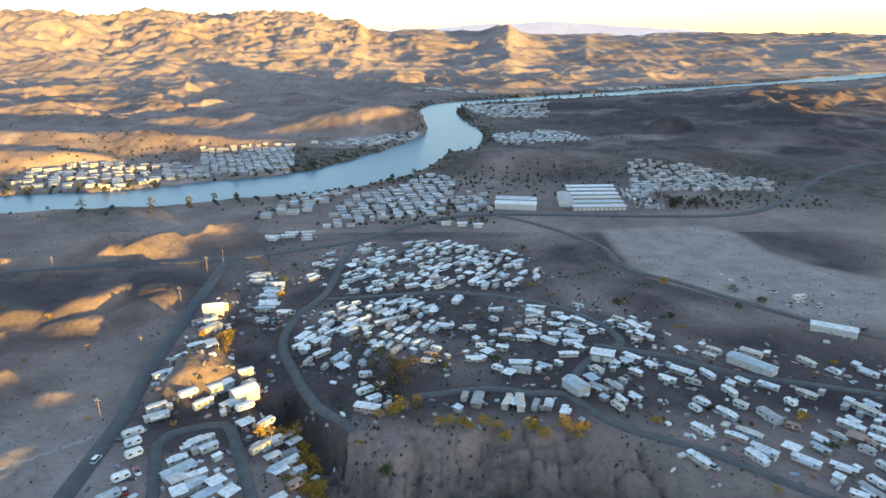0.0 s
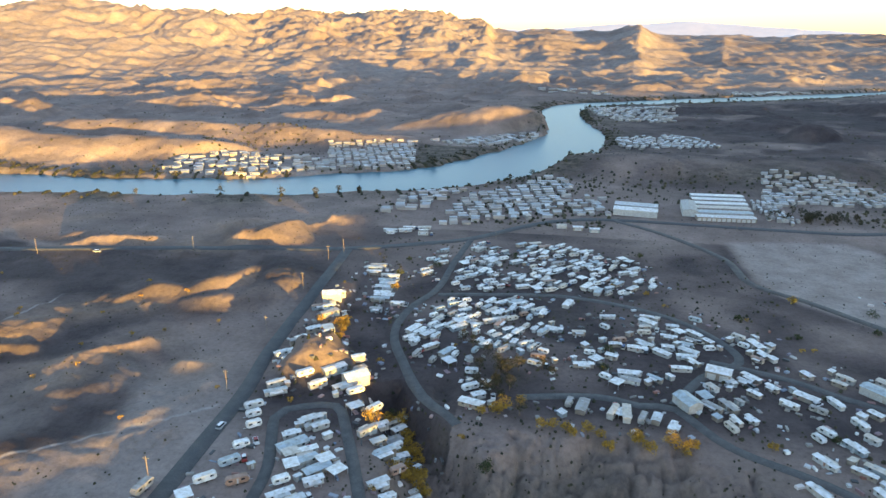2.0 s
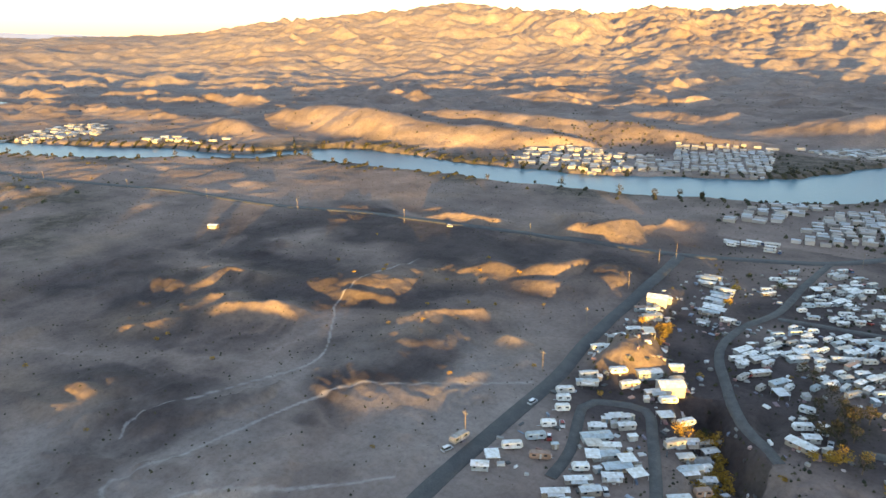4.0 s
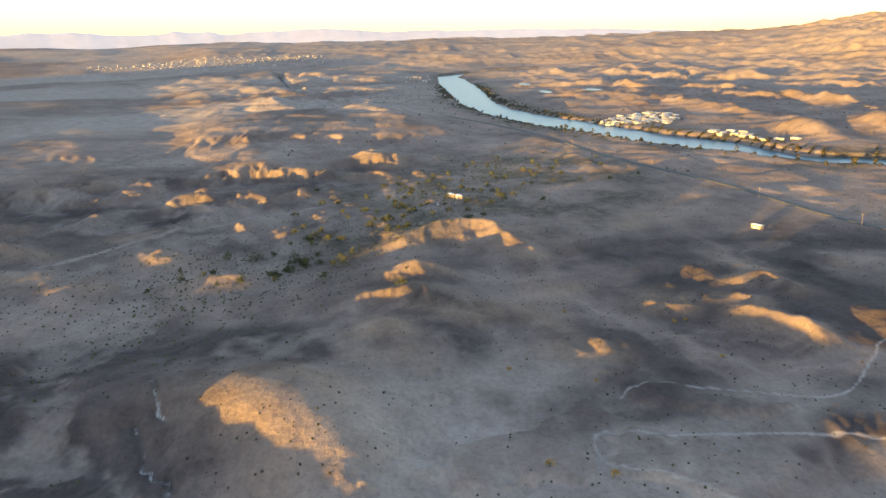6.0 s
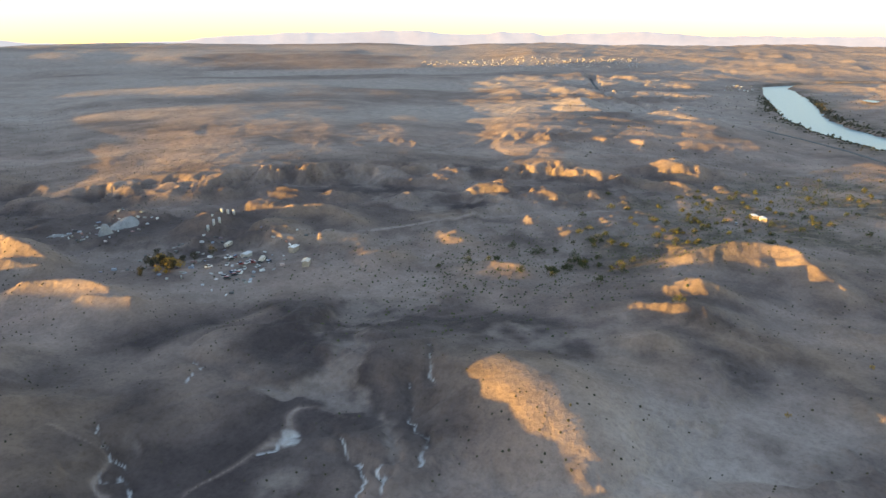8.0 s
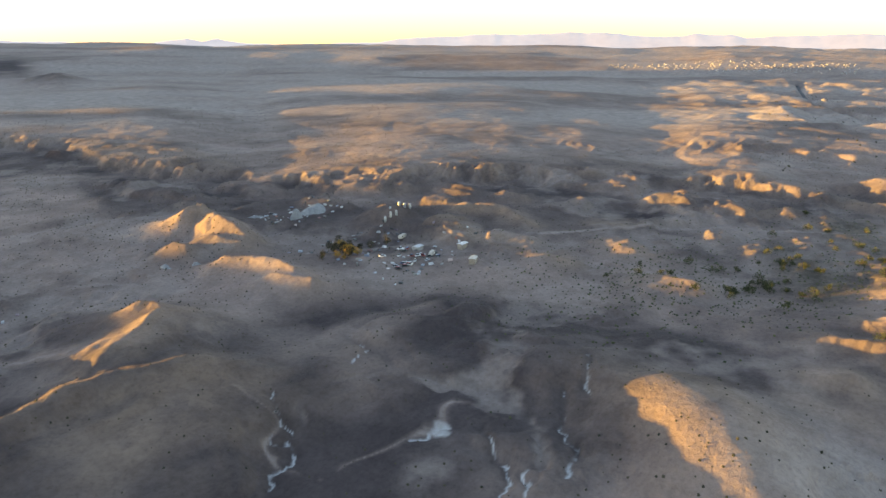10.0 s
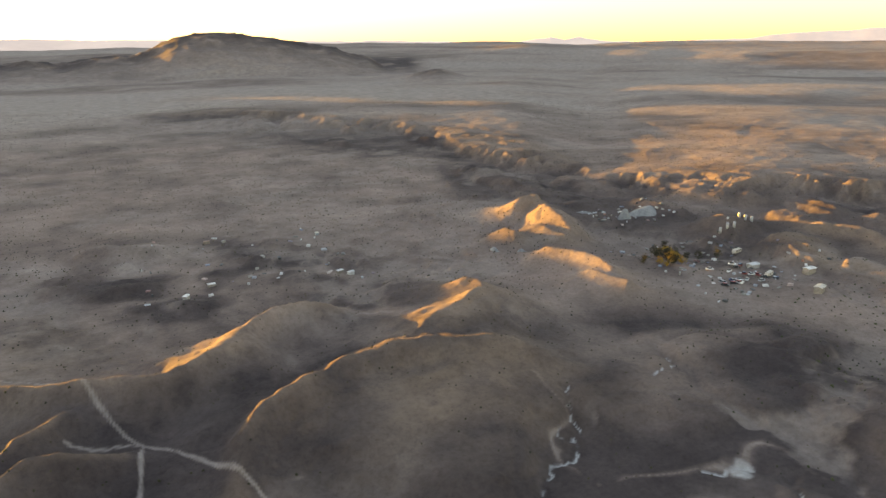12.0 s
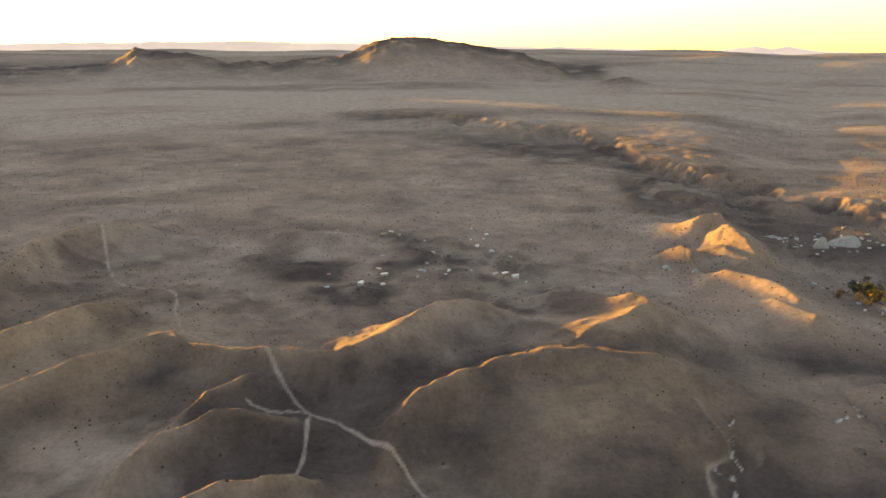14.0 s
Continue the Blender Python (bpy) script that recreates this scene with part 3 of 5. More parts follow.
def land(x, y):
    """Height, and the three covers, at arrays of places."""
    x, y = np.asarray(x, float), np.asarray(y, float)
    r, az = np.hypot(x, y), np.degrees(np.arctan2(-x, y))
    az = np.where(az < -100, az + 360, az)
    flat = zone(x, y, VILLAGE)
    river, half = line_distance(x, y, RIVER, 420)
    shore = step(0, 300, river - half)
    z = plain(r)
    swells = step(850, 1500, r) * step(66, 80, az)
    calm = 1 - 0.75 * step(710, 770, r) * step(102, 112, az) * (1 - step(900, 1100, r))
    z = z + calm * rough(x, y, 55, 4, 3) * 0.9 * (1 - 0.85 * flat) * (1 - 0.65 * step(900, 1300, r) * step(80, 100, az)) + rough(x, y, 400, 3, 9) * 4 * (1 - flat) * step(150, 700, r) + rough(x, y, 430, 4, 11, 0.4) * 5.5 * swells
    # broken hills in the foreground
    hills = np.maximum(np.maximum(zone(x, y, [(-300, 220, 150, 220), (-170, 270, 70, 110), (-170, -160, 120, 85), (60, -330, 230, 190)]), 0.3 * zone(x, y, [(-270, -30, 120, 90)])), 0.25 * zone(x, y, [(-170, 60, 130, 150)])) * (1 - flat)
    near_by = r < 1300
    knolls = only(near_by, r.shape, lambda m: gullied(x[m], y[m], 88, 21))
    z = z + hills * (knolls - 0.45) * 13
    z = z + only(near_by, r.shape, lambda m: gullied(x[m], y[m], 46, 181) - 0.45) * 2.6 * calm * (1 - flat) * (1 - step(900, 1300, r))
    wx, wy = x + rough(x, y, 24, 4, 31, 0.55) * 4, y + rough(x, y, 24, 4, 37, 0.55) * 4
    # ochre on sandy crests also puts the sun's gold into their colour
    sunlit_sand = np.zeros(np.shape(x))
    for cx, cy, a, b, turn, h in MOUNDS:
        near = np.hypot(x - cx, y - cy) < 3.2 * max(a, b)
        if near.any():
            c, s = math.cos(radians(turn)), math.sin(radians(turn))
            u, v = ((wx[near] - cx) * c + (wy[near] - cy) * s) / a, (-(wx[near] - cx) * s + (wy[near] - cy) * c) / b
            if b > 23 and r[near].min() < 300:
                ex, ey = x[near] + (wx - x)[near] * 0.06 - cx, y[near] + (wy - y)[near] * 0.06 - cy
                u, v = (ex * c + ey * s) / a, (-ex * s + ey * c) / b
            v = v + 0.45 * swell(u * 1.6 + cx, u * 0 + cy, 177)
            q = u * u + v * v
            if b > 23 or cx == -104:
                z[near] = z[near] * (1 - 0.93 * np.exp(-(q * 0.8) ** 2) * (r[near] < 420)) + h * np.exp(-q ** 1.3 * 0.7) * (1 - 0.03 * (0.6 - gullied(x[near], y[near], 26, 23)) * step(0.0, 0.5, q))
                sunlit_sand[near] = np.maximum(sunlit_sand[near], 0.5 * np.exp(-q) * (r[near] < 420))
                continue
            sunlit_sand[near] = np.maximum(sunlit_sand[near], 0.4 * np.exp(-(q * 0.7) ** 1.5))
            xn, yn = x[near], y[near]
            spurs = crests(u * a + v * b * 0.35, v * b * 0.3, 15, 3, 23) - 0.5
            crown = shade_height(xn, yn) + max(2.4 + 0.1 * b, (h - 9) * 1.1 + 0.1 * b + 1) + spurs * 2.6 + swell(u * 2.1 + cy, u * 0, 179) * 1.3
            lift = np.maximum(crown - z[near], 0)
            flank = b * 0.45 + 1.5 * np.minimum(lift, 12)
            z[near] += lift * np.exp(-(np.abs(v) * b / flank) ** 1.2) * (1 - step(0.55, 1.7, np.abs(u)))
    for line in LIT_SPURS:
        even = line[0, 0] > -330 and -60 < line[0, 1] < 120
        bent = 0.1 if even else 0.4
        d, over = line_distance(x + (wx - x) * bent, y + (wy - y) * bent, line, 60)
        close = d < 59
        top = shade_height(x[close], y[close]) + over[close] * (1.1 if line[0, 1] > -60 else 0.8) + (1.0 if line[0, 1] < -60 or even and line[0, 1] > 50 else 4.2 if line[0, 0] < -262 or line[0, 1] > 380 else 0.2) + (crests(x[close], y[close], 13, 3, 201) - 0.5) * (1.0 if line[0, 1] < -60 else 0.3 if even else 1.8)
        lift = np.clip(top - z[close], 0, 30)
        z[close] += lift * np.exp(-(d[close] / (3.5 + (0.9 if line[0, 1] < -60 or line[0, 0] > -262 or even and line[0, 1] > 50 else 1.3) * lift)) ** 1.15)
        sunlit_sand[close] = np.maximum(sunlit_sand[close], 0.4 * np.exp(-(d[close] / 14) ** 2))
    for line, width in CREST_LINES:
        d, h = line_distance(x + (wx - x) * 0.35, y + (wy - y) * 0.35, line, 110)
        sunlit_sand = np.maximum(sunlit_sand, 0.35 * np.exp(-(d / (0.18 * width)) ** 2) * (d < 109))
        fluted = 1 - 0.3 * (1 - crests(x, y, 26, 4, 29)) * step(2, 12, d)
        z = z + (np.maximum((h + 1.2 + rough(x, y, 16, 3, 173) * 1.2) * fluted - z, 0)) * np.exp(-(d / width) ** 1.25) * (d < 109)
    # bluffs with gullies, and the plateau behind
    foot, brow = np.interp(az, BLUFF_FOOT[:, 0], BLUFF_FOOT[:, 1]), np.interp(az, BLUFF_TOP[:, 0], BLUFF_TOP[:, 1])
    edge = y + rough(x, y, 260, 4, 143) * 130
    strength = step(72, 86, az) * (1 - step(166, 185, az)) * (1 - step(-60, 160, edge))
    arc = np.radians(az) * 720 + rough(x, y, 60, 3, 145) * 9
    spur = 0.35 * crests(arc, r * 0.30, 48, 2, 41) + 0.55 * crests(arc + 0.35 * r, r * 0.3, 17, 3, 42) + 0.3 * crests(arc - 0.3 * r, r * 0.3, 8, 2, 46)
    spread = np.clip(brow - foot, 55, 130)
    up_slope = (r - foot) / spread
    rise = np.clip((up_slope - 0.95 + spur * 0.8 + rough(x, y, 70, 3, 49) * 0.2) * 2.3, 0, 1)
    back = crests(arc * 0.9 + r * 0.2, r * 0.2, 24, 3, 43)
    second = np.clip(((r - brow - 90) / 110 - 0.75 + back + rough(x, y, 150, 2, 50) * 0.35) * 2.2, 0, 1) * (1 - step(brow + 330, brow + 520, r))
    lofty = 0.82 + 0.35 * swell(arc / 85, arc * 0, 52)
    z = z + strength * (rise * 13.5 * lofty + second * 3 * (1 - 0.8 * step(112, 122, az)) + only(near_by, r.shape, lambda m: gullied(x[m], y[m], 30, 47) - 0.4) * 3.0 * step(foot - 160, foot, r) * (1 - step(brow - 10, brow + 60, r)))
    ledge = step(91, 94, az) * (1 - step(104, 108, az)) * np.clip((r - 890 + (crests(arc + 0.4 * r, r * 0.3, 22, 3, 175) - 0.5) * 100) / 40, 0, 1) * (1 - step(960, 1150, r))
    z = z + ledge * 6
    # lower broken knolls before the bluffs
    apron = strength * step(foot - 250, foot - 110, r) * (1 - rise)
    z = z + apron * np.maximum(gullied(x, y, 58, 53) - 0.42, 0) * 13
    # beyond the river
    east = step(-38, -30, az) * (1 - step(95, 115, az))
    beyond = east * step(760, 1500, r) * shore
    z = z + beyond * (crests(x, y, 240, 6, 61, 0.6) - 0.45) * 26 * (1 - 0.5 * step(60, 90, az))
    z = z + only((beyond > 0.02) & (r < 2600), r.shape, lambda m: (gullied(x[m], y[m], 110, 63) - 0.45) * 13) * beyond
    crest = 140 + 4350 * np.tan(np.radians(np.interp(az, RANGE[:, 0], RANGE[:, 1])))
    tall = step(-0.2, 0.6, np.interp(az, RANGE[:, 0], RANGE[:, 1]))
    up = step(1700, 4350, r) ** 1.25
    rugged = (crests(x, y, 620, 6, 71, 0.55) - 0.55) * 80 + (crests(x, y, 170, 5, 77, 0.6) - 0.5) * 40 * (1 - 0.5 * step(24, 40, az)) + (crests(x, y, 75, 4, 79, 0.6) - 0.5) * 11
    mountain = (crest * up + rugged * step(1900, 3300, r) * (0.35 + 0.65 * tall)) * (1 - step(4450, 4900, r) * 0.4)
    z = np.where(east > 0, z + east * np.maximum(mountain - np.maximum(z, 0) * up, 0) * (0.25 + 0.75 * tall) * (0.15 + 0.85 * shore), z)
    # dark mountain beside the sun
    height = 140 + 3300 * np.tan(np.radians(np.interp(az, DARK_MOUNTAIN[:, 0], DARK_MOUNTAIN[:, 1])))
    body = step(2560, 3300, r + crests(x, y, 200, 3, 81) * 90) * (1 - step(3350, 4000, r)) * step(154.5, 157, az) * (1 - step(211, 214, az))
    z = np.maximum(z, body * height + (body > 0.02) * body * (crests(x, y, 160, 4, 83) - 0.75) * 22)
    knoll = np.exp(-(((az - 154.8) / 2.1) ** 2 + ((r - 2400) / 130) ** 2) ** 0.9)
    z = z + knoll * (34 + rough(x, y, 60, 3, 88) * 9)
    # canyon and washes
    d, w = line_distance(x, y, CANYON, 60)
    z = z - 13 * (1 - np.clip(sunlit_sand * 5, 0, 1)) * (1 - step(0.3, 1.8, d / np.maximum(w, 1) + rough(x, y, 14, 3, 91) * 0.25)) * (d < 59)
    _, rim = area(x, y, RAVINE)
    by_rim = rim > -30
    ravine = only(by_rim, r.shape, lambda m: step(0, 34, rim[m] + (crests(x[m], y[m], 20, 4, 191, 0.6) - 0.55) * 16))
    z = z - only(by_rim, r.shape, lambda m: ravine[m] * (1 - np.clip(sunlit_sand[m] * 5, 0, 1)) * 14 * (0.8 + 0.4 * gullied(x[m], y[m], 22, 193)))
    bx, by = x + rough(x, y, 18, 4, 131) * 5, y + rough(x, y, 18, 4, 137) * 5
    pale, salt = np.zeros(np.shape(x)), np.zeros(np.shape(x))
    for line in WASHES:
        d, w = line_distance(bx, by, line, 160)
        inside = (1 - step(0.1, 1.7, d / np.maximum(w, 1) + rough(x, y, 24, 5, 95, 0.65) * 0.7)) * (d < 159)
        inside = inside * (1 - np.clip(sunlit_sand * 5, 0, 1))
        z = z - inside * 1.3 - inside * z * np.where(w > 12, 0.7, 0.2)
        pale = np.maximum(pale, inside * np.where(w > 12, 0.34, 0.45) * np.clip(0.75 + rough(x, y, 15, 4, 97), 0.1, 1))
    for line in VEINS:
        d, w = line_distance(x + rough(x, y, 7, 3, 151) * 2.0, y + rough(x, y, 7, 3, 157) * 2.0, line, 14)
        z = z - 1.6 * np.exp(-(d / (w + 2.0)) ** 2) * (d < 13)
        salt = np.maximum(salt, (1 - step(0.4, 1.6, d / np.maximum(w, 0.3))) * (d < 13) * np.clip(0.4 + rough(x, y, 7, 3, 159), 0, 0.7))
    for line in TRACKS:
        d, w = line_distance(x, y, line, 12)
        on = 1 - step(0.3, 1.2, d / np.maximum(w * 0.85, 0.6) + rough(x, y, 9, 3, 141) * 0.3)
        pale = np.maximum(pale, on * 0.5 * (d < 11))
        salt = np.maximum(salt, on * np.where(y > 0, 0.2, 0.09) * (d < 11) * (w < 2))
    mesa = np.zeros(np.shape(x))
    for outline in MESAS:
        mesa = np.maximum(mesa, area(bx, by, outline, 3)[0])
    z = z + mesa * (2.2 + 0.8 * rough(x, y, 12, 3, 211))
    # roads lie in smoothed ground
    for line in [*ASPHALT_ROADS, RAILWAY]:
        d, w = line_distance(x, y, line, 30)
        z = z + (1 - step(0.6, 2.2, d / np.maximum(w, 1))) * (d < 29) * (0.25 - z * 0.8)
    # river bed
    d, w = river, half
    bank = step(0, 16, d - w + rough(x, y, 30, 3, 99) * 5)
    low = plain(r)
    z = np.where(d < 400, low - 7 + (z - low + 7) * bank, z)
    z = np.where((d < 400) & (bank > 0.98), np.maximum(z, low - 1.5), z)
    z = np.where((az > 203) & (az < 300), np.maximum(z, west_ridge(x, y)), z)
    # covers
    # body: the mountain beside the sun is coloured dark in place of shade
    slope_dark = np.clip(hills * (0.2 + 0.75 * step(0.1, 0.4, knolls)) + 0.4 * strength * step(foot - 260, foot - 120, r) * (1 - step(brow, brow + 90, r)) + 0.8 * zone(x, y, [(-185, -165, 125, 95)]) + 0.85 * zone(x, y, [(-95, -205, 105, 52)]) + 0.45 * zone(x, y, [(-255, -105, 80, 70)]) + 0.5 * zone(x, y, [(-100, 330, 55, 110), (-150, 400, 90, 60)]) + 0.3 * zone(x, y, [(-390, -20, 130, 120)]) + body + knoll + apron * 0.35 + 0.5 * beyond * (1 - step(0, 14, az)) + 0.9 * flat * (y < 470) * step(208, 236, y + 25 * (x < -35)) + 0.75 * zone(x, y, [(420, 900, 420, 330), (120, 700, 130, 60), (700, 1300, 700, 400)]), 0, 1) * np.clip(0.95 + rough(x, y, 70, 4, 101) * 0.7, 0, 1)
    brush = np.clip((1 - step(20, 75, d - w)) * (d < 400) * 0.9 + zone(x, y, [(-640, 140, 170, 120), (-520, -10, 120, 60), (30, 185, 90, 28), (-22, 262, 16, 16), (2, 318, 16, 14), (-40, 200, 16, 40), (330, 640, 260, 90)]) * 0.8, 0, 1) * np.clip(0.5 + rough(x, y, 40, 4, 105), 0, 1) * (1 - flat * 0.6)
    playa, park, marsh = area(x, y, PLAYA, 6)[0], np.maximum(area(x, y, FAR_PARK, 8)[0], area(x, y, POINT, 8)[0]), area(x, y, MARSH, 5)[0]
    z = z + (plain(r) - z) * np.maximum(playa * 0.9, np.maximum(park, marsh) * 0.8) * (bank > 0.9)
    pale = np.maximum(pale, np.maximum(playa * np.clip(0.85 + rough(x, y, 50, 4, 195) * 0.12, 0, 1), park * 0.5))
    pale, slope_dark, brush = pale * (1 - marsh), slope_dark * (1 - playa) * (1 - marsh), np.maximum(brush * (1 - playa), np.maximum(marsh * 0.85, ravine * 0.85))
    branches = np.maximum(zone(x, y, [(-190, -165, 130, 95), (-100, -215, 90, 45)]), 0.6 * zone(x, y, [(-300, 220, 150, 220), (60, -330, 230, 190)]))
    pale = np.maximum(pale, branches * (1 - step(0.025, 0.085, knolls)) * 0.5)
    slope_dark = slope_dark * (1 - 0.6 * branches * (1 - step(0.04, 0.16, knolls)))
    pale = np.maximum(pale, 0.55 * np.exp(-(np.hypot((x + 150) / 10, (y + 117) / 9)) ** 2) * np.clip(0.6 + rough(x, y, 12, 4, 161), 0, 1))
    pale = np.maximum(pale, np.maximum(0.85 * zone(x, y, [(-170, 35, 95, 75)]), 0.55 * zone(x, y, [(-165, 145, 62, 110)])) * np.clip(0.75 + rough(x, y, 45, 4, 169) * 0.8, 0, 1))
    # browner mesa tops put grazing sunlight into the soil colour
    pale = pale * (1 - 0.7 * mesa * np.clip(0.8 + rough(x, y, 14, 4, 213), 0, 1))
    pale = np.maximum(pale, 0.65 * zone(x, y, [(20, -470, 75, 30), (95, -200, 45, 30), (40, -440, 30, 14)]) * np.clip(0.4 + rough(x, y, 30, 4, 203) * 0.9, 0, 1))
    slope_dark = slope_dark * (1 - 0.7 * zone(x, y, [(10, -480, 60, 40)]))
    salt = np.maximum(salt, 0.5 * (1 - step(0.5, 1.2, np.hypot((x + 175) / 5, (y + 131) / 4) + rough(x, y, 6, 3, 171) * 0.5)))
    pale = np.maximum(pale, 0.34 * np.clip(rough(x, y, 60, 5, 183, 0.62) * 1.6 - 0.35, 0, 1) * (1 - step(900, 1200, r)) * step(60, 100, az) * (1 - 0.8 * zone(x, y, [(-185, -165, 125, 95), (-60, -235, 120, 60)])))
    # far bands of dark and pale coloured in for ridge shadows and tree lines
    bands = step(800, 1100, r) * step(70, 84, az) * (1 - np.minimum(body + knoll, 1)) * np.clip(rough(r / (1 + r / 9000), az * 14 + rough(x, y, 500, 3, 163) * 60, 170, 4, 165) * 1.3, -1, 1)
    slope_dark = np.clip(slope_dark + 0.4 * np.maximum(bands, 0) + 0.35 * np.clip(rough(x, y, 38, 4, 167), 0, 1) * step(150, 200, r) * (1 - step(1200, 2000, r)), 0, 1)
    # far plain and eastern range paled with distance in place of haze
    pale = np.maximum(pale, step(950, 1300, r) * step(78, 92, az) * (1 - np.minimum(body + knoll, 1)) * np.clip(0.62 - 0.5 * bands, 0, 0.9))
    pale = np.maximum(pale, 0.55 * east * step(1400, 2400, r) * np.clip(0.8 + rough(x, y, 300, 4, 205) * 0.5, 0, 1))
    field = step(109, 111, az) * (1 - step(128, 131, az)) * step(2760, 2800, r + az * 2 - 240) * (1 - step(3060, 3120, r + az * 2 - 240))
    pale = np.maximum(pale, field * 0.95)
    sunlit_sand = np.maximum(sunlit_sand, 0.3 * strength * rise * (1 - step(brow - 10, brow + 40, r)))
    sunlit_sand = sunlit_sand * np.clip(0.8 + rough(x, y, 22, 4, 185) * 0.6, 0, 1) * (1 - 0.6 * brush)
    return z, np.stack([pale, slope_dark * (1 - pale) * (1 - 0.5 * sunlit_sand), brush * (1 - pale), salt], -1), sunlit_sand


TURNS = np.concatenate([np.arange(-40, 206, 0.19), np.arange(206, 262, 1.0), np.arange(262, 320, 3.0)])
RINGS = np.concatenate([[0.01, 40, 80, 110, 130, 145], 155 * (4890 / 155) ** (np.arange(680) / 679)])
SHEET = {}


def on_sheet(x, y):
    """Height of the built sheet at arrays of places."""
    x, y = np.asarray(x, float), np.asarray(y, float)
    a = np.degrees(np.arctan2(-x, y))
    a = np.where(a < -40, a + 360, a)
    i = np.clip(np.searchsorted(TURNS, a) - 1, 0, len(TURNS) - 2)
    r = np.hypot(x, y)
    j = np.clip(np.searchsorted(RINGS, r) - 1, 0, len(RINGS) - 2)
    u, v = (a - TURNS[i]) / (TURNS[i + 1] - TURNS[i]), (r - RINGS[j]) / (RINGS[j + 1] - RINGS[j])
    z = SHEET["z"]
    return (z[j, i] * (1 - u) + z[j, i + 1] * u) * (1 - v) + (z[j + 1, i] * (1 - u) + z[j + 1, i + 1] * u) * v


def ground_at(x, y):
    return float(on_sheet(x, y))


def mesh_object(name, verts, faces, mat, smooth=True):
    me = bpy.data.meshes.new(name)
    me.from_pydata(verts, [], faces)
    me.materials.append(mat)
    if smooth:
        me.polygons.foreach_set("use_smooth", np.ones(len(me.polygons), bool))
    me.update()
    return new(name, me)


def build_ground():
    """One sheet, finer near the middle, out to the horizon all round."""
    turns, rings = np.radians(TURNS), RINGS
    a, r = np.meshgrid(turns, rings)
    x, y = -np.sin(a) * r, np.cos(a) * r
    z, cover, sunlit_sand = land(x, y)
    SHEET["z"] = z
    n, m = len(turns), len(rings)
    i, j = np.meshgrid(np.arange(n), np.arange(m - 1))
    k = (i + 1) % n
    quads = np.stack([j * n + i, (j + 1) * n + i, (j + 1) * n + k, j * n + k], -1).reshape(-1, 4)[:, ::-1]
    me = bpy.data.meshes.new("ground")
    me.vertices.add(n * m)
    me.vertices.foreach_set("co", np.stack([x, y, z], -1).astype(np.float32).ravel())
    me.loops.add(quads.size)
    me.loops.foreach_set("vertex_index", quads.astype(np.int32).ravel())
    me.polygons.add(len(quads))
    me.polygons.foreach_set("loop_start", np.arange(0, quads.size, 4, dtype=np.int32))
    me.polygons.foreach_set("use_smooth", np.ones(len(quads), bool))
    layer = me.color_attributes.new("cover", "FLOAT_COLOR", "POINT")
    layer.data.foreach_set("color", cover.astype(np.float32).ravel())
    layer = me.attributes.new("sunlit_sand", "FLOAT", "POINT")
    layer.data.foreach_set("value", sunlit_sand.astype(np.float32).ravel())
    me.materials.append(SOIL)
    me.update()
    me.validate()
    tagged(new("ground", me), "dry brown desert with gullied hills and pale washes", "ground", kind="structure")


def ribbon(name, line, mat, label, lift=0.35, scale=1.0, category="road"):
    """A road laid over the ground, with a thin edge."""
    p, w = line[:, :2], line[:, 2] * scale
    d = np.gradient(p, axis=0)
    d /= np.maximum(np.hypot(d[:, 0], d[:, 1])[:, None], 1e-6)
    side = np.stack([-d[:, 1], d[:, 0]], -1)
    cols = [p + side * (w * s)[:, None] for s in (-0.56, -0.5, 0, 0.5, 0.56)]
    mid = on_sheet(p[:, 0], p[:, 1])
    verts, n = [], len(p)
    for k, c in enumerate(cols):
        own = on_sheet(c[:, 0], c[:, 1])
        h = np.maximum(own, 0.5 * (own + mid)) + (lift if 0 < k < 4 else -0.6)
        verts += list(np.c_[c, h])
    faces = [(k * n + i, k * n + i + 1, (k + 1) * n + i + 1, (k + 1) * n + i) for k in range(4) for i in range(n - 1)]
    faces = [f[::-1] for f in faces]
    return tagged(mesh_object(name, [tuple(v) for v in verts], faces, mat), label, category, kind="structure")


def build_river():
    p, w = RIVER[:, :2], RIVER[:, 2] + 26
    d = np.gradient(p, axis=0)
    d /= np.hypot(d[:, 0], d[:, 1])[:, None]
    side = np.stack([-d[:, 1], d[:, 0]], -1)
    n = len(p)
    verts = [(*q, WATER_LEVEL + float(plain(np.hypot(*q)))) for s in (-1, 0, 1) for q in p + side * (w * s)[:, None]]
    faces = [(k * n + i, (k + 1) * n + i, (k + 1) * n + i + 1, k * n + i + 1)[::-1] for k in range(2) for i in range(n - 1)]
    tagged(mesh_object("river", verts, [f[::-1] for f in faces], WATER, False), "calm pale blue river between brown desert banks", "river", kind="structure")


build_ground()
build_river()
ribbon("road", HIGHWAY, ASPHALT, "dark asphalt highway through the desert")
ribbon("road", STREET, ASPHALT, "straight grey asphalt street beside the homes")
for line in (CANYON_ROAD, PARK_ROAD, FRONT_ROAD, CROSS_ROAD, EAST_ROAD):
    ribbon("road", line, LANE, "narrow grey asphalt lane between homes")
ribbon("railway", RAILWAY, GRAVEL, "dark ballast railway line curving past the village", category="railway")
# ---- homes ----
def box(bm, size, at=(0, 0, 0), turn=0.0):
    m = Matrix.Translation(at) @ Matrix.Rotation(turn, 4, "Z") @ Matrix.Diagonal((*size, 1))
    return bmesh.ops.create_cube(bm, size=1, matrix=m)["verts"]


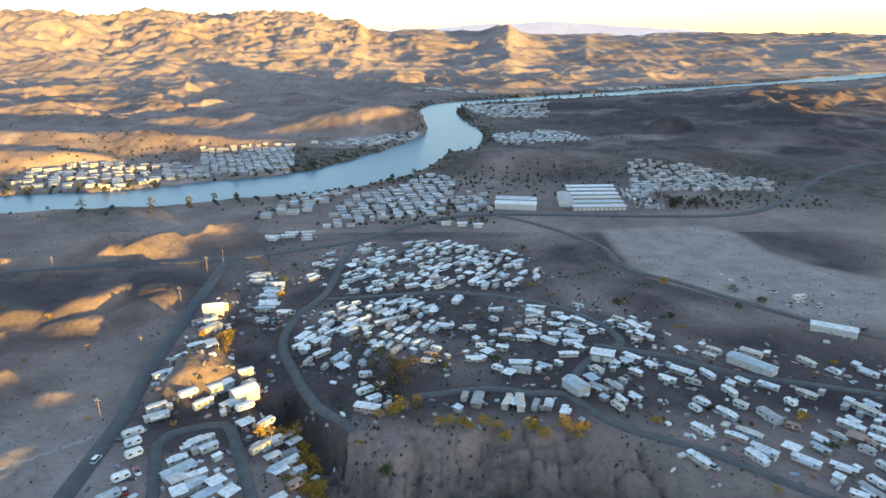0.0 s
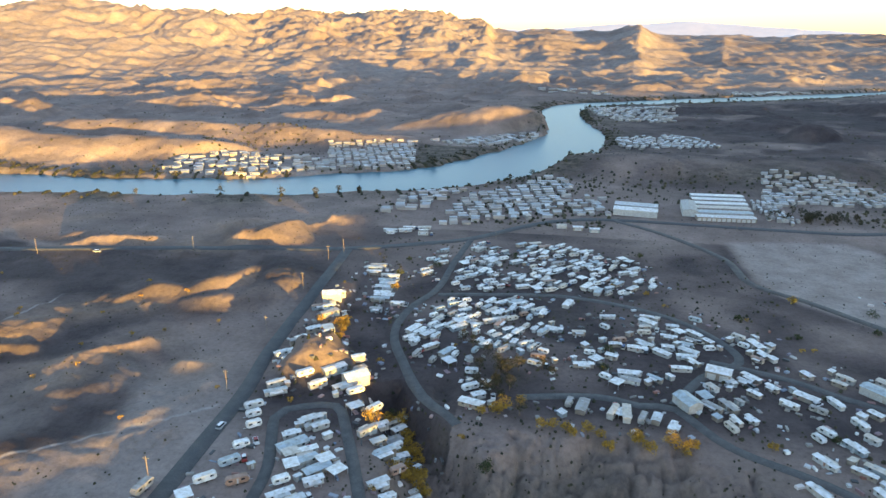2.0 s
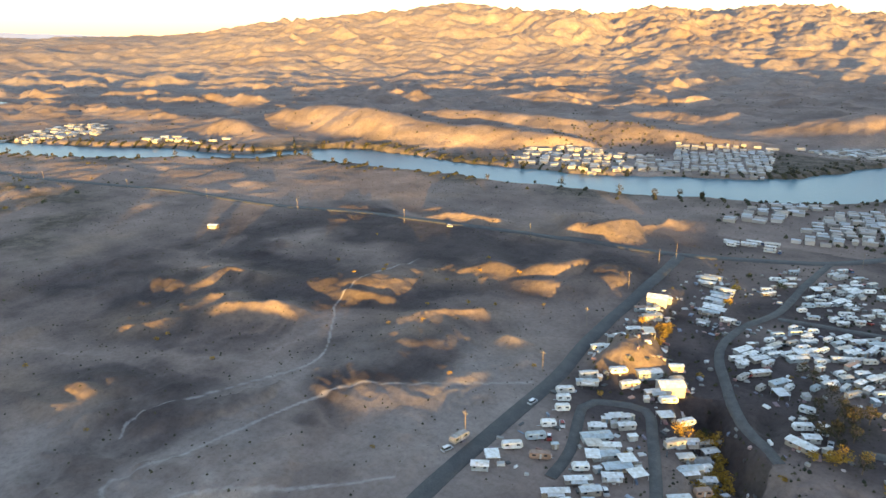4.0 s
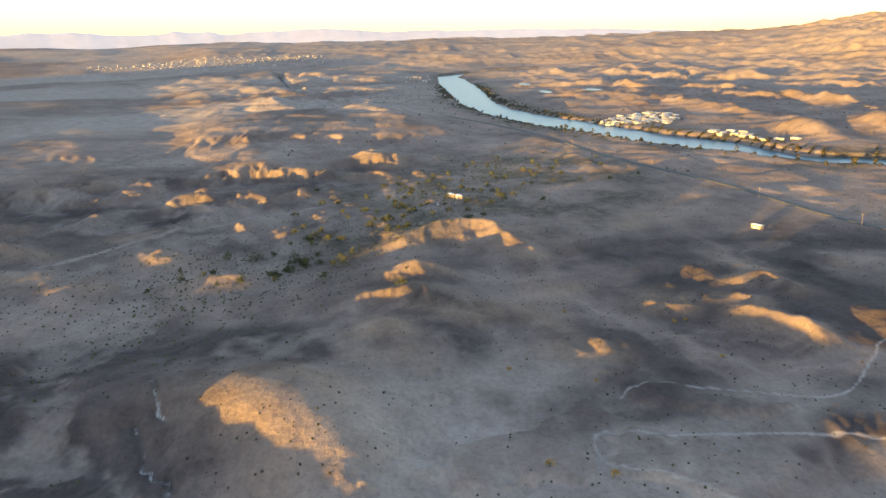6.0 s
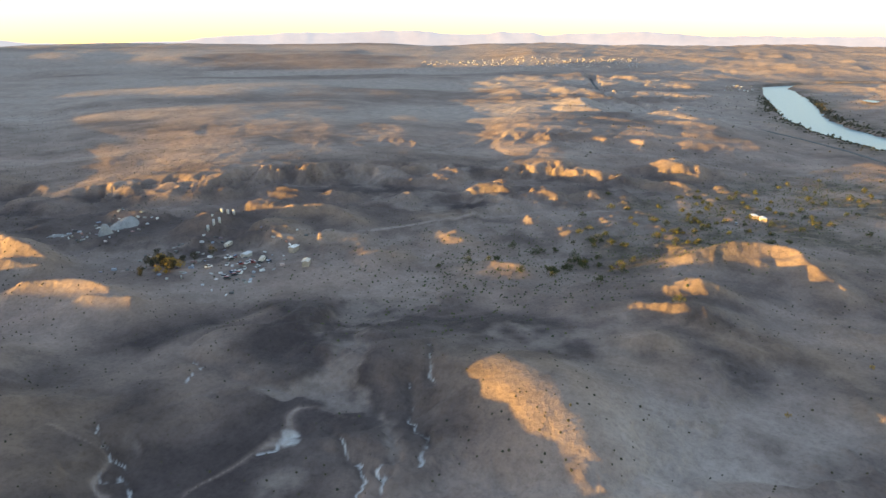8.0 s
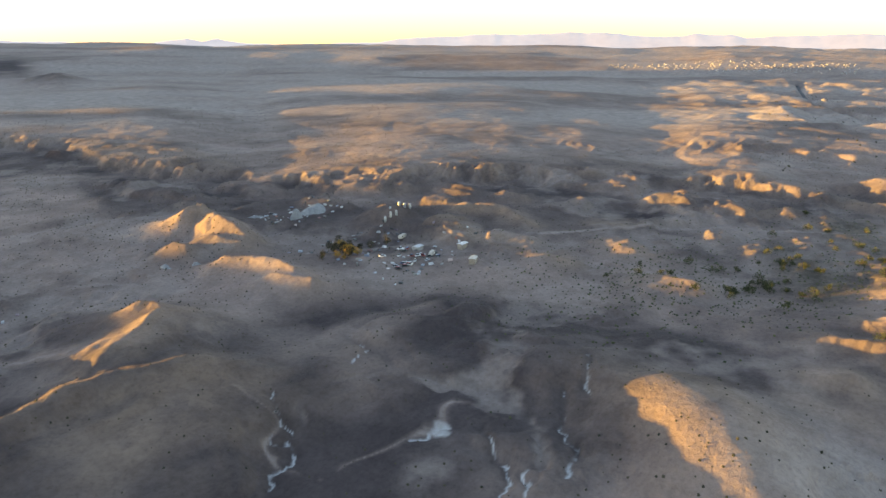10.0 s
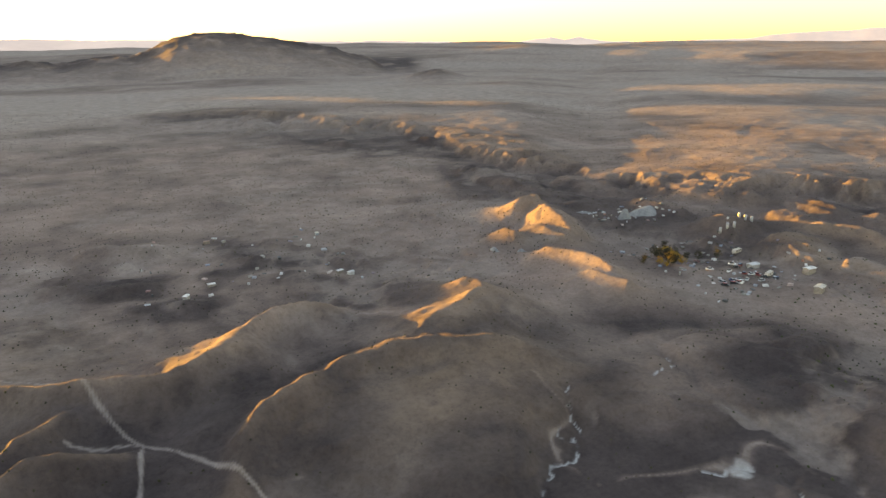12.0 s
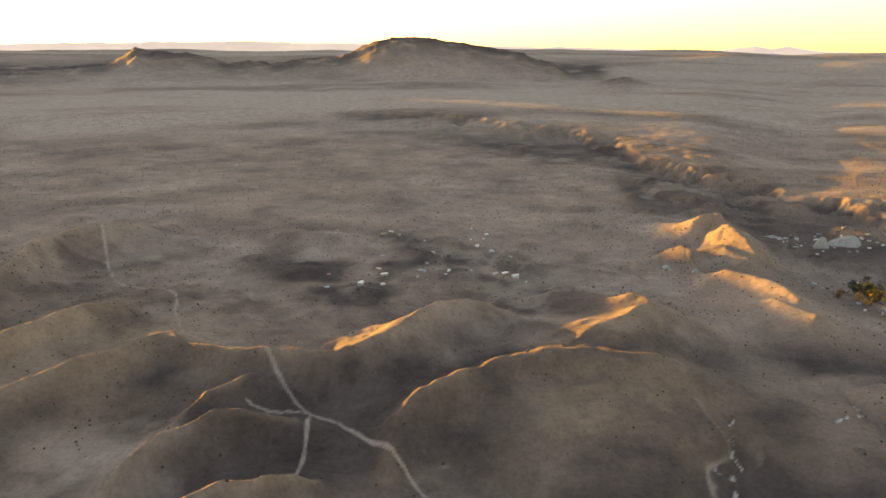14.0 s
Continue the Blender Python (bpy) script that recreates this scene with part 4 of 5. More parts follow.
def part(name, bm, mat, parent, label="", smooth=False):
    """Links a bmesh as one mesh object under a thing or a part."""
    me = bpy.data.meshes.new(name)
    bm.to_mesh(me)
    bm.free()
    me.materials.append(mat)
    if smooth:
        me.polygons.foreach_set("use_smooth", np.ones(len(me.polygons), bool))
    ob = new(name, me)
    ob.parent = parent
    return tagged(ob, label)


def box_part(name, size, at, mat, parent, label="", bevel=0.0, turn=0.0):
    b = bmesh.new()
    box(b, size, at, turn)
    if bevel:
        bmesh.ops.bevel(b, geom=b.edges[:], offset=bevel, segments=2, affect="EDGES")
    return part(name, b, mat, parent, label)


def gable(length, width, eave, rise, over=0.35, thick=0.14):
    """A low gabled sheet with overhang; ridge along x."""
    b = bmesh.new()
    hl, hw = length / 2 + over, width / 2 + over
    profile = [(-hw, eave), (0, eave + rise), (hw, eave), (hw, eave + thick), (0, eave + rise + thick), (-hw, eave + thick)]
    ends = [[b.verts.new((x, y, z)) for y, z in profile] for x in (-hl, hl)]
    for i in range(6):
        j = (i + 1) % 6
        b.faces.new((ends[0][i], ends[0][j], ends[1][j], ends[1][i]))
    b.faces.new(ends[0][::-1]), b.faces.new(ends[1])
    bmesh.ops.recalc_face_normals(b, faces=b.faces[:])
    return b


def arched(length, width, eave, rise, thick=0.1):
    b = bmesh.new()
    hl, hw = length / 2 + 0.1, width / 2 + 0.12
    top = [(hw * math.cos(math.pi * k / 8), eave + rise * math.sin(math.pi * k / 8)) for k in range(9)]
    profile = top + [(-hw, eave - thick), (hw, eave - thick)]
    ends = [[b.verts.new((x, y, z)) for y, z in profile] for x in (-hl, hl)]
    n = len(profile)
    for i in range(n):
        j = (i + 1) % n
        b.faces.new((ends[0][i], ends[0][j], ends[1][j], ends[1][i]))
    b.faces.new(ends[0]), b.faces.new(ends[1])
    bmesh.ops.recalc_face_normals(b, faces=b.faces[:])
    return b


def body_mesh(length, width, top, rise):
    """Walls with gable ends, standing a little into the ground."""
    b = bmesh.new()
    hl, hw = length / 2, width / 2
    profile = [(-hw, -1.2), (hw, -1.2), (hw, top), (0, top + rise * 0.96), (-hw, top)]
    ends = [[b.verts.new((x, y, z)) for y, z in profile] for x in (-hl, hl)]
    for i in range(5):
        j = (i + 1) % 5
        b.faces.new((ends[0][i], ends[0][j], ends[1][j], ends[1][i]))
    b.faces.new(ends[0]), b.faces.new(ends[1])
    bmesh.ops.recalc_face_normals(b, faces=b.faces[:])
    return b


def home(length, width, kind, awning, label):
    """A mobile home: body, roof, windows, door, steps, awning."""
    h = new("mobile_home")
    top, rise = 2.4, {"gable": 0.09 * width, "arch": 0.45, "flat": 0.12}[kind]
    part("body", body_mesh(length, width, top, rise * 0.9), WALL, h)
    top_sheet = part("roof", arched(length, width, top, rise) if kind == "arch" else gable(length, width, top, rise), WHITE_ROOF, h, "pale sheet metal roof")
    for side in (-1, 1):
        for k in (-1, 1):
            box_part("window", (1.0, 0.1, 0.7), (k * length * 0.3, side * (width / 2 + 0.02), 1.7), GLASS_DARK, h)
    box_part("door", (0.95, 0.08, 2.0), (0.4, -width / 2 - 0.03, 1.55), DOOR_PAINT, h)
    box_part("steps", (1.3, 1.0, 1.1), (0.4, -width / 2 - 0.5, -0.05), CONCRETE, h)
    if awning:
        side, deep, al = awning
        roof = bmesh.new()
        v = box(roof, (al, deep, 0.12), (0, side * (width / 2 + deep / 2 + 0.1), top - 0.15))
        for q in v:
            q.co.z -= 0.25 * abs(q.co.y - side * width / 2) / deep
        awn = part("awning", roof, WHITE_ROOF, h, "flat metal patio awning")
        for k in (-1, 1):
            box_part("post", (0.1, 0.1, 3.6), (k * (al / 2 - 0.3), side * (width / 2 + deep - 0.1), 0.5), METAL, awn)
    if kind != "arch":
        box_part("roof_unit", (0.8, 0.7, 0.45), (length * 0.18, width * 0.1, top + rise * 0.8 + 0.3), METAL, top_sheet, "rooftop cooler box")
    return tagged(h, label, "mobile home", "mobile homes of the village")


def trailer(length, label):
    """A travel trailer with rounded edges, wheels and a hitch."""
    h = new("travel_trailer")
    b = bmesh.new()
    box(b, (length, 2.5, 2.4), (0, 0, 1.85))
    bmesh.ops.bevel(b, geom=[e for e in b.edges if abs((e.verts[0].co - e.verts[1].co).y) > 1], offset=0.5, segments=3, affect="EDGES")
    part("body", b, WHITE_ROOF, h)
    for side in (-1, 1):
        for x in (-length * 0.28, length * 0.25):
            box_part("window", (1.3, 0.06, 0.7), (x, side * 1.26, 2.2), GLASS_DARK, h)
        for x in (-0.3,):
            w = bmesh.new()
            bmesh.ops.create_cone(w, cap_ends=True, segments=12, radius1=0.36, radius2=0.36, depth=0.25, matrix=Matrix.Translation((x, side * 1.12, 0.36)) @ Matrix.Rotation(math.pi / 2, 4, "X"))
            part("wheel", w, TYRE, h)
    box_part("door", (0.75, 0.06, 1.9), (0.2, -1.27, 1.75), TRIM, h)
    box_part("hitch", (1.4, 0.25, 0.15), (length / 2 + 0.6, 0, 0.6), METAL, h)
    return tagged(h, label, "trailer", "trailers of the village")


def car(label, van=False):
    h = new("car")
    b = bmesh.new()
    box(b, (4.6, 1.85, 0.7), (0, 0, 0.72))
    bmesh.ops.bevel(b, geom=b.edges[:], offset=0.12, segments=2, affect="EDGES")
    body = part("body", b, CAR_PAINT, h)
    b = bmesh.new()
    v = box(b, (3.4 if van else 2.3, 1.65, 0.75), (-0.4 if van else -0.1, 0, 1.4))
    for q in v:
        if q.co.z > 1.4:
            q.co.x *= 0.82
            q.co.y *= 0.86
    part("cabin", b, GLASS_DARK, h)
    box_part("roof", (2.7 if van else 1.75, 1.4, 0.06), (-0.33 if van else -0.08, 0, 1.8), CAR_PAINT, h)
    for x in (-1.45, 1.45):
        for y in (-0.85, 0.85):
            w = bmesh.new()
            bmesh.ops.create_cone(w, cap_ends=True, segments=12, radius1=0.34, radius2=0.34, depth=0.22, matrix=Matrix.Translation((x, y, 0.34)) @ Matrix.Rotation(math.pi / 2, 4, "X"))
            wheel = part("wheel", w, TYRE, h)
            w = bmesh.new()
            bmesh.ops.create_cone(w, cap_ends=True, segments=8, radius1=0.2, radius2=0.2, depth=0.05, matrix=Matrix.Translation((x, y * 1.14, 0.34)) @ Matrix.Rotation(math.pi / 2, 4, "X"))
            part("rim", w, METAL, wheel)
    for y in (-0.6, 0.6):
        box_part("headlight", (0.06, 0.35, 0.16), (2.29, y, 0.8), CONCRETE, h)
    return tagged(h, label, "car", "parked cars")


PLACED = [(-104, 252, 11), (-96, 262, 6)]  # x, y, radius of what stands already


def free(x, y, radius):
    return all((x - a) ** 2 + (y - b) ** 2 > (radius + c) ** 2 for a, b, c in PLACED)


ROAD_POINTS = np.concatenate([np.c_[np.interp(np.arange(0, len(line) - 1, 0.25), np.arange(len(line)), line[:, 0]), np.interp(np.arange(0, len(line) - 1, 0.25), np.arange(len(line)), line[:, 1]), np.full(len(np.arange(0, len(line) - 1, 0.25)), line[0, 2])] for line in [*ASPHALT_ROADS, RAILWAY]])


def on_road(x, y, clear):
    return bool(((ROAD_POINTS[:, 0] - x) ** 2 + (ROAD_POINTS[:, 1] - y) ** 2 < (ROAD_POINTS[:, 2] / 2 + clear + 0.3) ** 2).any())


def stand(model, x, y, turn, radius, sink=0.0, size=1.0):
    PLACED.append((x, y, radius))
    c, s = math.cos(radians(turn)), math.sin(radians(turn))
    reach = radius * 0.8
    z = max(ground_at(x, y), ground_at(x + c * reach, y + s * reach), ground_at(x - c * reach, y - s * reach)) if radius > 3 else ground_at(x, y)
    return copy_thing(model, pose(x, y, z - sink, 0, 0, turn) @ Matrix.Diagonal((size, size, size, 1)))


def inside(x, y, poly):
    hit, n = False, len(poly)
    for i in range(n):
        (xa, ya), (xb, yb) = poly[i], poly[i - 1]
        if (ya > y) != (yb > y) and x < (xb - xa) * (y - ya) / (yb - ya) + xa:
            hit = not hit
    return hit


HOMES = [home(10.5, 2.6, "gable", (-1, 1.7, 6.5), "white single-wide mobile home with a patio awning"),
         home(8.5, 2.5, "arch", (1, 1.6, 4.5), "white trailer home with a rounded roof and awning"),
         home(11, 4.4, "gable", None, "double-wide mobile home with a pale metal roof"),
         home(7, 2.5, "flat", (-1, 1.8, 4.5), "small flat-roofed mobile home with an awning"),
         home(10.5, 2.9, "gable", (1, 1.9, 6.5), "cream mobile home with a long carport roof"),
         home(6.2, 3.2, "gable", None, "short pale cabin home with a metal roof")]
SMALL_HOMES = [trailer(8.0, "white travel trailer parked on its pitch"), trailer(6.2, "short white travel trailer on gravel")]
CARS = [car("parked car beside the homes"), car("parked van on bare ground", True)]


def fill(poly, turn, gap_long, gap_wide, seed, keep=0.9, small=0.15, wobble=6.0, cars=0.25, size_of=0.92):
    """Fills a block with rows of homes whose long sides lie at the given turn."""
    rnd = random.Random(seed)
    c, s = math.cos(radians(turn)), math.sin(radians(turn))
    cx, cy = sum(p[0] for p in poly) / len(poly), sum(p[1] for p in poly) / len(poly)
    size = max(math.hypot(p[0] - cx, p[1] - cy) for p in poly)
    for i in range(-int(size / gap_long) - 1, int(size / gap_long) + 2):
        for j in range(-int(size / gap_wide) - 1, int(size / gap_wide) + 2):
            u, v = (i + (0.5 if j % 2 else 0) * 0.3) * gap_long + rnd.uniform(-1, 1), j * gap_wide + rnd.uniform(-0.5, 0.5)
            x, y = cx + u * c - v * s, cy + u * s + v * c
            if not inside(x, y, poly) or rnd.random() > keep or on_road(x, y, 4.0) or not free(x, y, gap_wide * 0.35):
                continue
            t = turn + rnd.uniform(-wobble, wobble) + rnd.choice((0, 180))
            if rnd.random() < small:
                stand(rnd.choice(SMALL_HOMES), x, y, t, 4.0 * size_of, 0, size_of)
            else:
                model = rnd.choice([m for m in HOMES])
                stand(model, x, y, t, gap_wide * 0.42, 0, size_of * rnd.uniform(0.9, 1.08))
            if rnd.random() < cars:
                stand(rnd.choice(CARS), x + c * gap_long * 0.46 + rnd.uniform(-1, 1), y + s * gap_long * 0.46, turn + rnd.choice((0, 90)) + rnd.uniform(-10, 10), 2.0)



def garden_shed(length, width, label):
    """A small yard shed: walls, sloping sheet roof, door."""
    h = new("garden_shed")
    b = bmesh.new()
    v = box(b, (length, width, 3.0), (0, 0, 0.6))
    for q in v:
        if q.co.z > 1 and q.co.y > 0:
            q.co.z -= 0.35
    part("wall", b, WALL, h)
    b = bmesh.new()
    v = box(b, (length + 0.4, width + 0.4, 0.1), (0, 0, 2.16))
    for q in v:
        q.co.z -= 0.35 * (q.co.y / width + 0.5)
    part("roof", b, WHITE_ROOF, h)
    box_part("door", (0.9, 0.06, 1.8), (0.2, -width / 2 - 0.03, 0.95), DOOR_PAINT, h)
    return tagged(h, label, "shed", "sheds between the homes")


def carport(length, width, label):
    """A flat sheet roof on four posts."""
    h = new("carport")
    b = bmesh.new()
    v = box(b, (length, width, 0.12), (0, 0, 2.5))
    for q in v:
        q.co.z -= 0.04 * q.co.x
    bmesh.ops.bevel(b, geom=b.edges[:], offset=0.03, segments=1, affect="EDGES")
    part("roof", b, WHITE_ROOF, h)
    for x in (-length / 2 + 0.3, length / 2 - 0.3):
        for y in (-width / 2 + 0.2, width / 2 - 0.2):
            box_part("post", (0.12, 0.12, 3.6), (x, y, 0.66), METAL, h)
    return tagged(h, label, "carport", "carports of the village")


SHEDS = [garden_shed(3.2, 2.4, "small pale garden shed with a sloping metal roof"), garden_shed(2.4, 2.0, "little weathered yard shed beside a home"), carport(6.0, 5.0, "open carport with a flat metal roof on posts")]


def yard_sheds(count, seed):
    """Sheds and carports in the gaps between the homes."""
    rnd = random.Random(seed)
    homes = [p for p in PLACED if p[2] > 2.1 and p[1] < 440]
    for _ in range(count):
        a, b, c = rnd.choice(homes)
        w = rnd.uniform(0, 2 * math.pi)
        x, y = a + (c + 4.5) * math.cos(w), b + (c + 4.5) * math.sin(w)
        if free(x, y, 1.6) and not on_road(x, y, 2.5):
            stand(rnd.choices(SHEDS, (3, 3, 2))[0], x, y, rnd.choice((40, 50, -52, 128)) + rnd.uniform(-8, 8), 2.0)


# The park beside the street and the village.
fill([(-118, 175), (-105, 175), (-113, 322), (-130, 322)], 42, 12, 6, 1, 0.75, 0.25, 8)
fill([(-114, 145), (-94, 145), (-98, 208), (-117, 208)], 40, 11.5, 6, 2, 0.72, 0.35, 9)
fill([(-101, 220), (-72, 226), (-82, 258), (-110, 262)], 42, 12, 6, 3, 0.72, 0.2, 9)
fill([(-88, 150), (-62, 150), (-74, 214), (-98, 207)], 42, 11.5, 5.8, 4, 0.8, 0.15, 7)
fill([(-56, 155), (-38, 165), (-60, 230), (-75, 224)], 44, 10.5, 5.6, 5, 0.9, 0.2, 12)
fill([(-88, 402), (-57, 440), (-2, 445), (43, 414), (60, 375), (13, 341), (-13, 310), (-39, 292), (-64, 308)], 50, 9.4, 4.7, 6, 0.6, 0.38, 26, 0.2, 0.78)
fill([(-75, 291), (-42, 324), (-4, 301), (-8, 282), (-46, 263), (-57, 260)], 62, 9.2, 4.7, 7, 0.56, 0.3, 16, 0.2, 0.78)
fill([(-9, 298), (27, 326), (65, 340), (92, 312), (76, 295), (54, 270), (41, 253), (17, 252), (-8, 264)], -12, 10.4, 6.4, 8, 0.52, 0.3, 30, 0.2, 0.8)
fill([(62, 324), (88, 312), (126, 282), (204, 252), (204, 155), (138, 142), (92, 184), (68, 220), (60, 244), (56, 274)], -52, 10.4, 5.6, 9, 0.5, 0.25, 18, 0.2, 0.82)
fill([(2, 231), (38, 227), (62, 214), (68, 222), (40, 240), (3, 240)], 78, 12, 5.6, 10, 0.85, 0.15, 12)
fill([(-42, 258), (-24, 258), (-22, 226), (-38, 224)], 10, 12, 6.5, 11, 0.7, 0.3, 30)
fill([(-112, 378), (-100, 380), (-81, 318), (-93, 314)], 5, 12, 4.6, 12, 0.97, 0.0, 4)
fill([(-132, 470), (-95, 468), (-88, 448), (-125, 445)], 8, 12, 7, 13, 0.7, 0.2, 12)

yard_sheds(260, 14)


def far_homes(blocks, seed, label, loose=0.2, size_factor=1.0):
    """Many small far roofs and walls as one piece of scenery."""
    rnd = random.Random(seed)
    verts, faces, tones = [], [], []
    for poly, turn, gap_long, gap_wide, keep in blocks:
        c, s = math.cos(radians(turn)), math.sin(radians(turn))
        cx, cy = sum(q[0] for q in poly) / len(poly), sum(q[1] for q in poly) / len(poly)
        size = max(math.hypot(q[0] - cx, q[1] - cy) for q in poly)
        for i in range(-int(size / gap_long) - 1, int(size / gap_long) + 2):
            for j in range(-int(size / gap_wide) - 1, int(size / gap_wide) + 2):
                u, v = i * gap_long + rnd.uniform(-loose, loose) * gap_long, j * gap_wide + rnd.uniform(-loose, loose) * gap_wide
                x, y = cx + u * c - v * s, cy + u * s + v * c
                if rnd.random() > keep or not inside(x, y, poly) or on_road(x, y, 3.5):
                    continue
                hl, hw, top, rise = rnd.uniform(0.3, 0.42) * gap_long * size_factor, rnd.uniform(0.22, 0.34) * gap_wide * size_factor, rnd.uniform(2.0, 3.0), rnd.uniform(0.2, 0.6)
                a = radians(turn + rnd.uniform(-9, 9) + (90 if rnd.random() < 0.12 else 0))
                ca, sa, z = math.cos(a), math.sin(a), ground_at(x, y)
                n = len(verts)
                for X in (-1, 1):
                    for Y, Z in ((-1, -1.5), (1, -1.5), (1, top), (-1, top), (-1.12, top), (0, top + rise), (1.12, top)):
                        px, py = X * hl * (1.04 if Z >= top else 1), Y * hw
                        verts.append((x + px * ca - py * sa, y + px * sa + py * ca, z + Z))
                faces += [(n, n + 1, n + 2, n + 3), (n + 7, n + 10, n + 9, n + 8), (n, n + 3, n + 10, n + 7), (n + 1, n + 8, n + 9, n + 2), (n + 4, n + 5, n + 12, n + 11), (n + 5, n + 6, n + 13, n + 12),
                          (n + 4, n + 6, n + 5), (n + 11, n + 12, n + 13)]
                tones += [0, 0, 0, 0, 1, 1, 0, 0]
    ob = mesh_object("distant_homes", verts, faces, FAR_WALL, False)
    ob.data.materials.append(FAR_ROOF)
    ob.data.polygons.foreach_set("material_index", np.array(tones, dtype=np.int32))
    return tagged(ob, label, "homes", kind="stuff")


by_river = [([(-58, 498), (-22, 508), (6, 590), (10, 650), (-8, 684), (-42, 620)], 12, 11, 6.4, 0.88), ([(-92, 480), (-64, 488), (-46, 560), (-44, 612), (-76, 590), (-86, 540)], 16, 9, 6, 0.85),
            ([(-124, 520), (-112, 516), (-100, 566), (-114, 575)], 10, 12, 7, 0.95), ([(-142, 500), (-132, 500), (-122, 566), (-134, 566)], 10, 10, 6.5, 0.9), ([(-150, 552), (-100, 566), (-84, 604), (-118, 590)], 24, 10, 7, 0.8)]
far_homes(by_river, 20, "dense white trailer rows beside the river", 0.12, 1.0)
far_homes([([(165, 575), (195, 700), (320, 645), (300, 600), (205, 600)], 5, 8.5, 5.6, 0.75), ([(160, 535), (184, 530), (176, 598), (158, 600)], 80, 8, 4.2, 0.9),
           ([(-18, 500), (40, 535), (36, 600), (-10, 570)], 14, 10, 7, 0.6)], 21, "pale mobile homes and parked trailers beyond the highway")
far_homes([([(60, 950), (80, 850), (195, 900), (170, 1000)], 70, 12, 8, 0.8), ([(30, 1330), (80, 1150), (175, 1130), (215, 1380)], 70, 16, 10, 0.8)], 22, "waterfront homes on the river bend")
far_homes([([(-405, 616), (-436, 692), (-396, 730), (-285, 736), (-250, 672), (-300, 622)], 24, 11.5, 7.5, 0.6), ([(-250, 665), (-290, 800), (-190, 855), (-160, 696)], 20, 9, 6, 0.75), ([(-172, 868), (-40, 976), (-20, 945), (-100, 852)], 40, 13, 8, 0.85),
           ([(-60, 1580), (90, 1580), (110, 1680), (-80, 1680)], 0, 24, 13, 0.5), ([(400, 1680), (600, 1740), (640, 1820), (380, 1760)], 20, 24, 13, 0.5)], 23, "pale buildings across the river")
far_homes([([(-1070, 335), (-1010, 345), (-1000, 440), (-1100, 500), (-1130, 440)], 20, 15, 10, 0.85), ([(-890, 428), (-800, 470), (-780, 510), (-880, 480)], 35, 16, 10, 0.6)], 24, "white trailer park on the far river bank")
far_homes([([(-3106, -1255), (-3000, -1190), (-3045, -213), (-3390, -236), (-3330, -800)], 10, 26, 18, 0.42), ([(-2180, 60), (-2350, 90), (-2360, 190), (-2160, 150)], 10, 30, 20, 0.7)], 25, "small pale town far out on the plain", 0.9, 0.4)

# ---- larger buildings ----
def shed(length, width, height, rise, label, category="building", name="shed", doors=3):
    """A sheet-metal building: walls, roof, roller doors."""
    h = new(name)
    part("wall", body_mesh(length, width, height, rise * 0.95), WALL, h)
    part("roof", gable(length, width, height, rise, 0.3), WHITE_ROOF, h)
    for k in range(doors):
        x = (k + 0.5) / doors * length - length / 2
        door = box_part("roller_door", (length / doors * 0.7, 0.1, height * 0.78), (x, -width / 2 - 0.04, height * 0.39), TRIM, h)
        box_part("handle", (0.35, 0.05, 0.08), (x, -width / 2 - 0.11, 0.9), METAL, door)
    return tagged(h, label, category)


def put(model, x, y, turn, radius=3.0):
    return stand(model, x, y, turn, radius)


def remove(ob):
    for o in (*ob.children_recursive, ob):
        bpy.data.objects.remove(o)


store = tagged(shed(44, 8, 3.2, 0.5, "long white self-storage building with roller doors", name="storage_building", doors=12), group="storage buildings")
for k in range(6):
    put(store, 128 + k * 1.5, 536 + k * 15, 2, 4)
shop = shed(34, 11, 5, 1.2, "white metal warehouse with roller doors", name="warehouse", doors=5)
put(shop, 60, 540, -8, 6), put(shop, 62, 556, -8, 6), put(shop, 104, 560, 85, 5)
barn = shed(10, 6.5, 3.6, 1.2, "white gabled barn with a metal roof", name="barn", doors=2)
put(barn, -80, 238, 40, 7), put(barn, 71, 270, -20, 6), put(barn, 54, 243, -60, 6), put(barn, -118, 318, 15, 6)
long_shed = shed(20, 6, 3.2, 0.7, "long pale shed beside the railway", name="shed", doors=4)
put(long_shed, 189, 297, -30, 6), put(long_shed, 134, 262, -50, 6)
hut = shed(7, 4.2, 2.6, 0.5, "small pale hut in the desert", name="hut", doors=1)
for x, y, turn in ((-128, -486, 80), (-116, -391, 20), (-121, -384, 20), (-39, -400, 10), (-23, -384, 60), (-580, 54, 10), (-572, 60, 10), (-440, 262, 30), (-376, -254, 0), (-355, -278, 0), (-348, -227, 20), (-48, -493, 0), (2, 490, 5), (14, 487, 5), (26, 484, 5)):
    stand(hut, x, y, turn, 4, 0, 0.6 if y < -300 else 1.0)

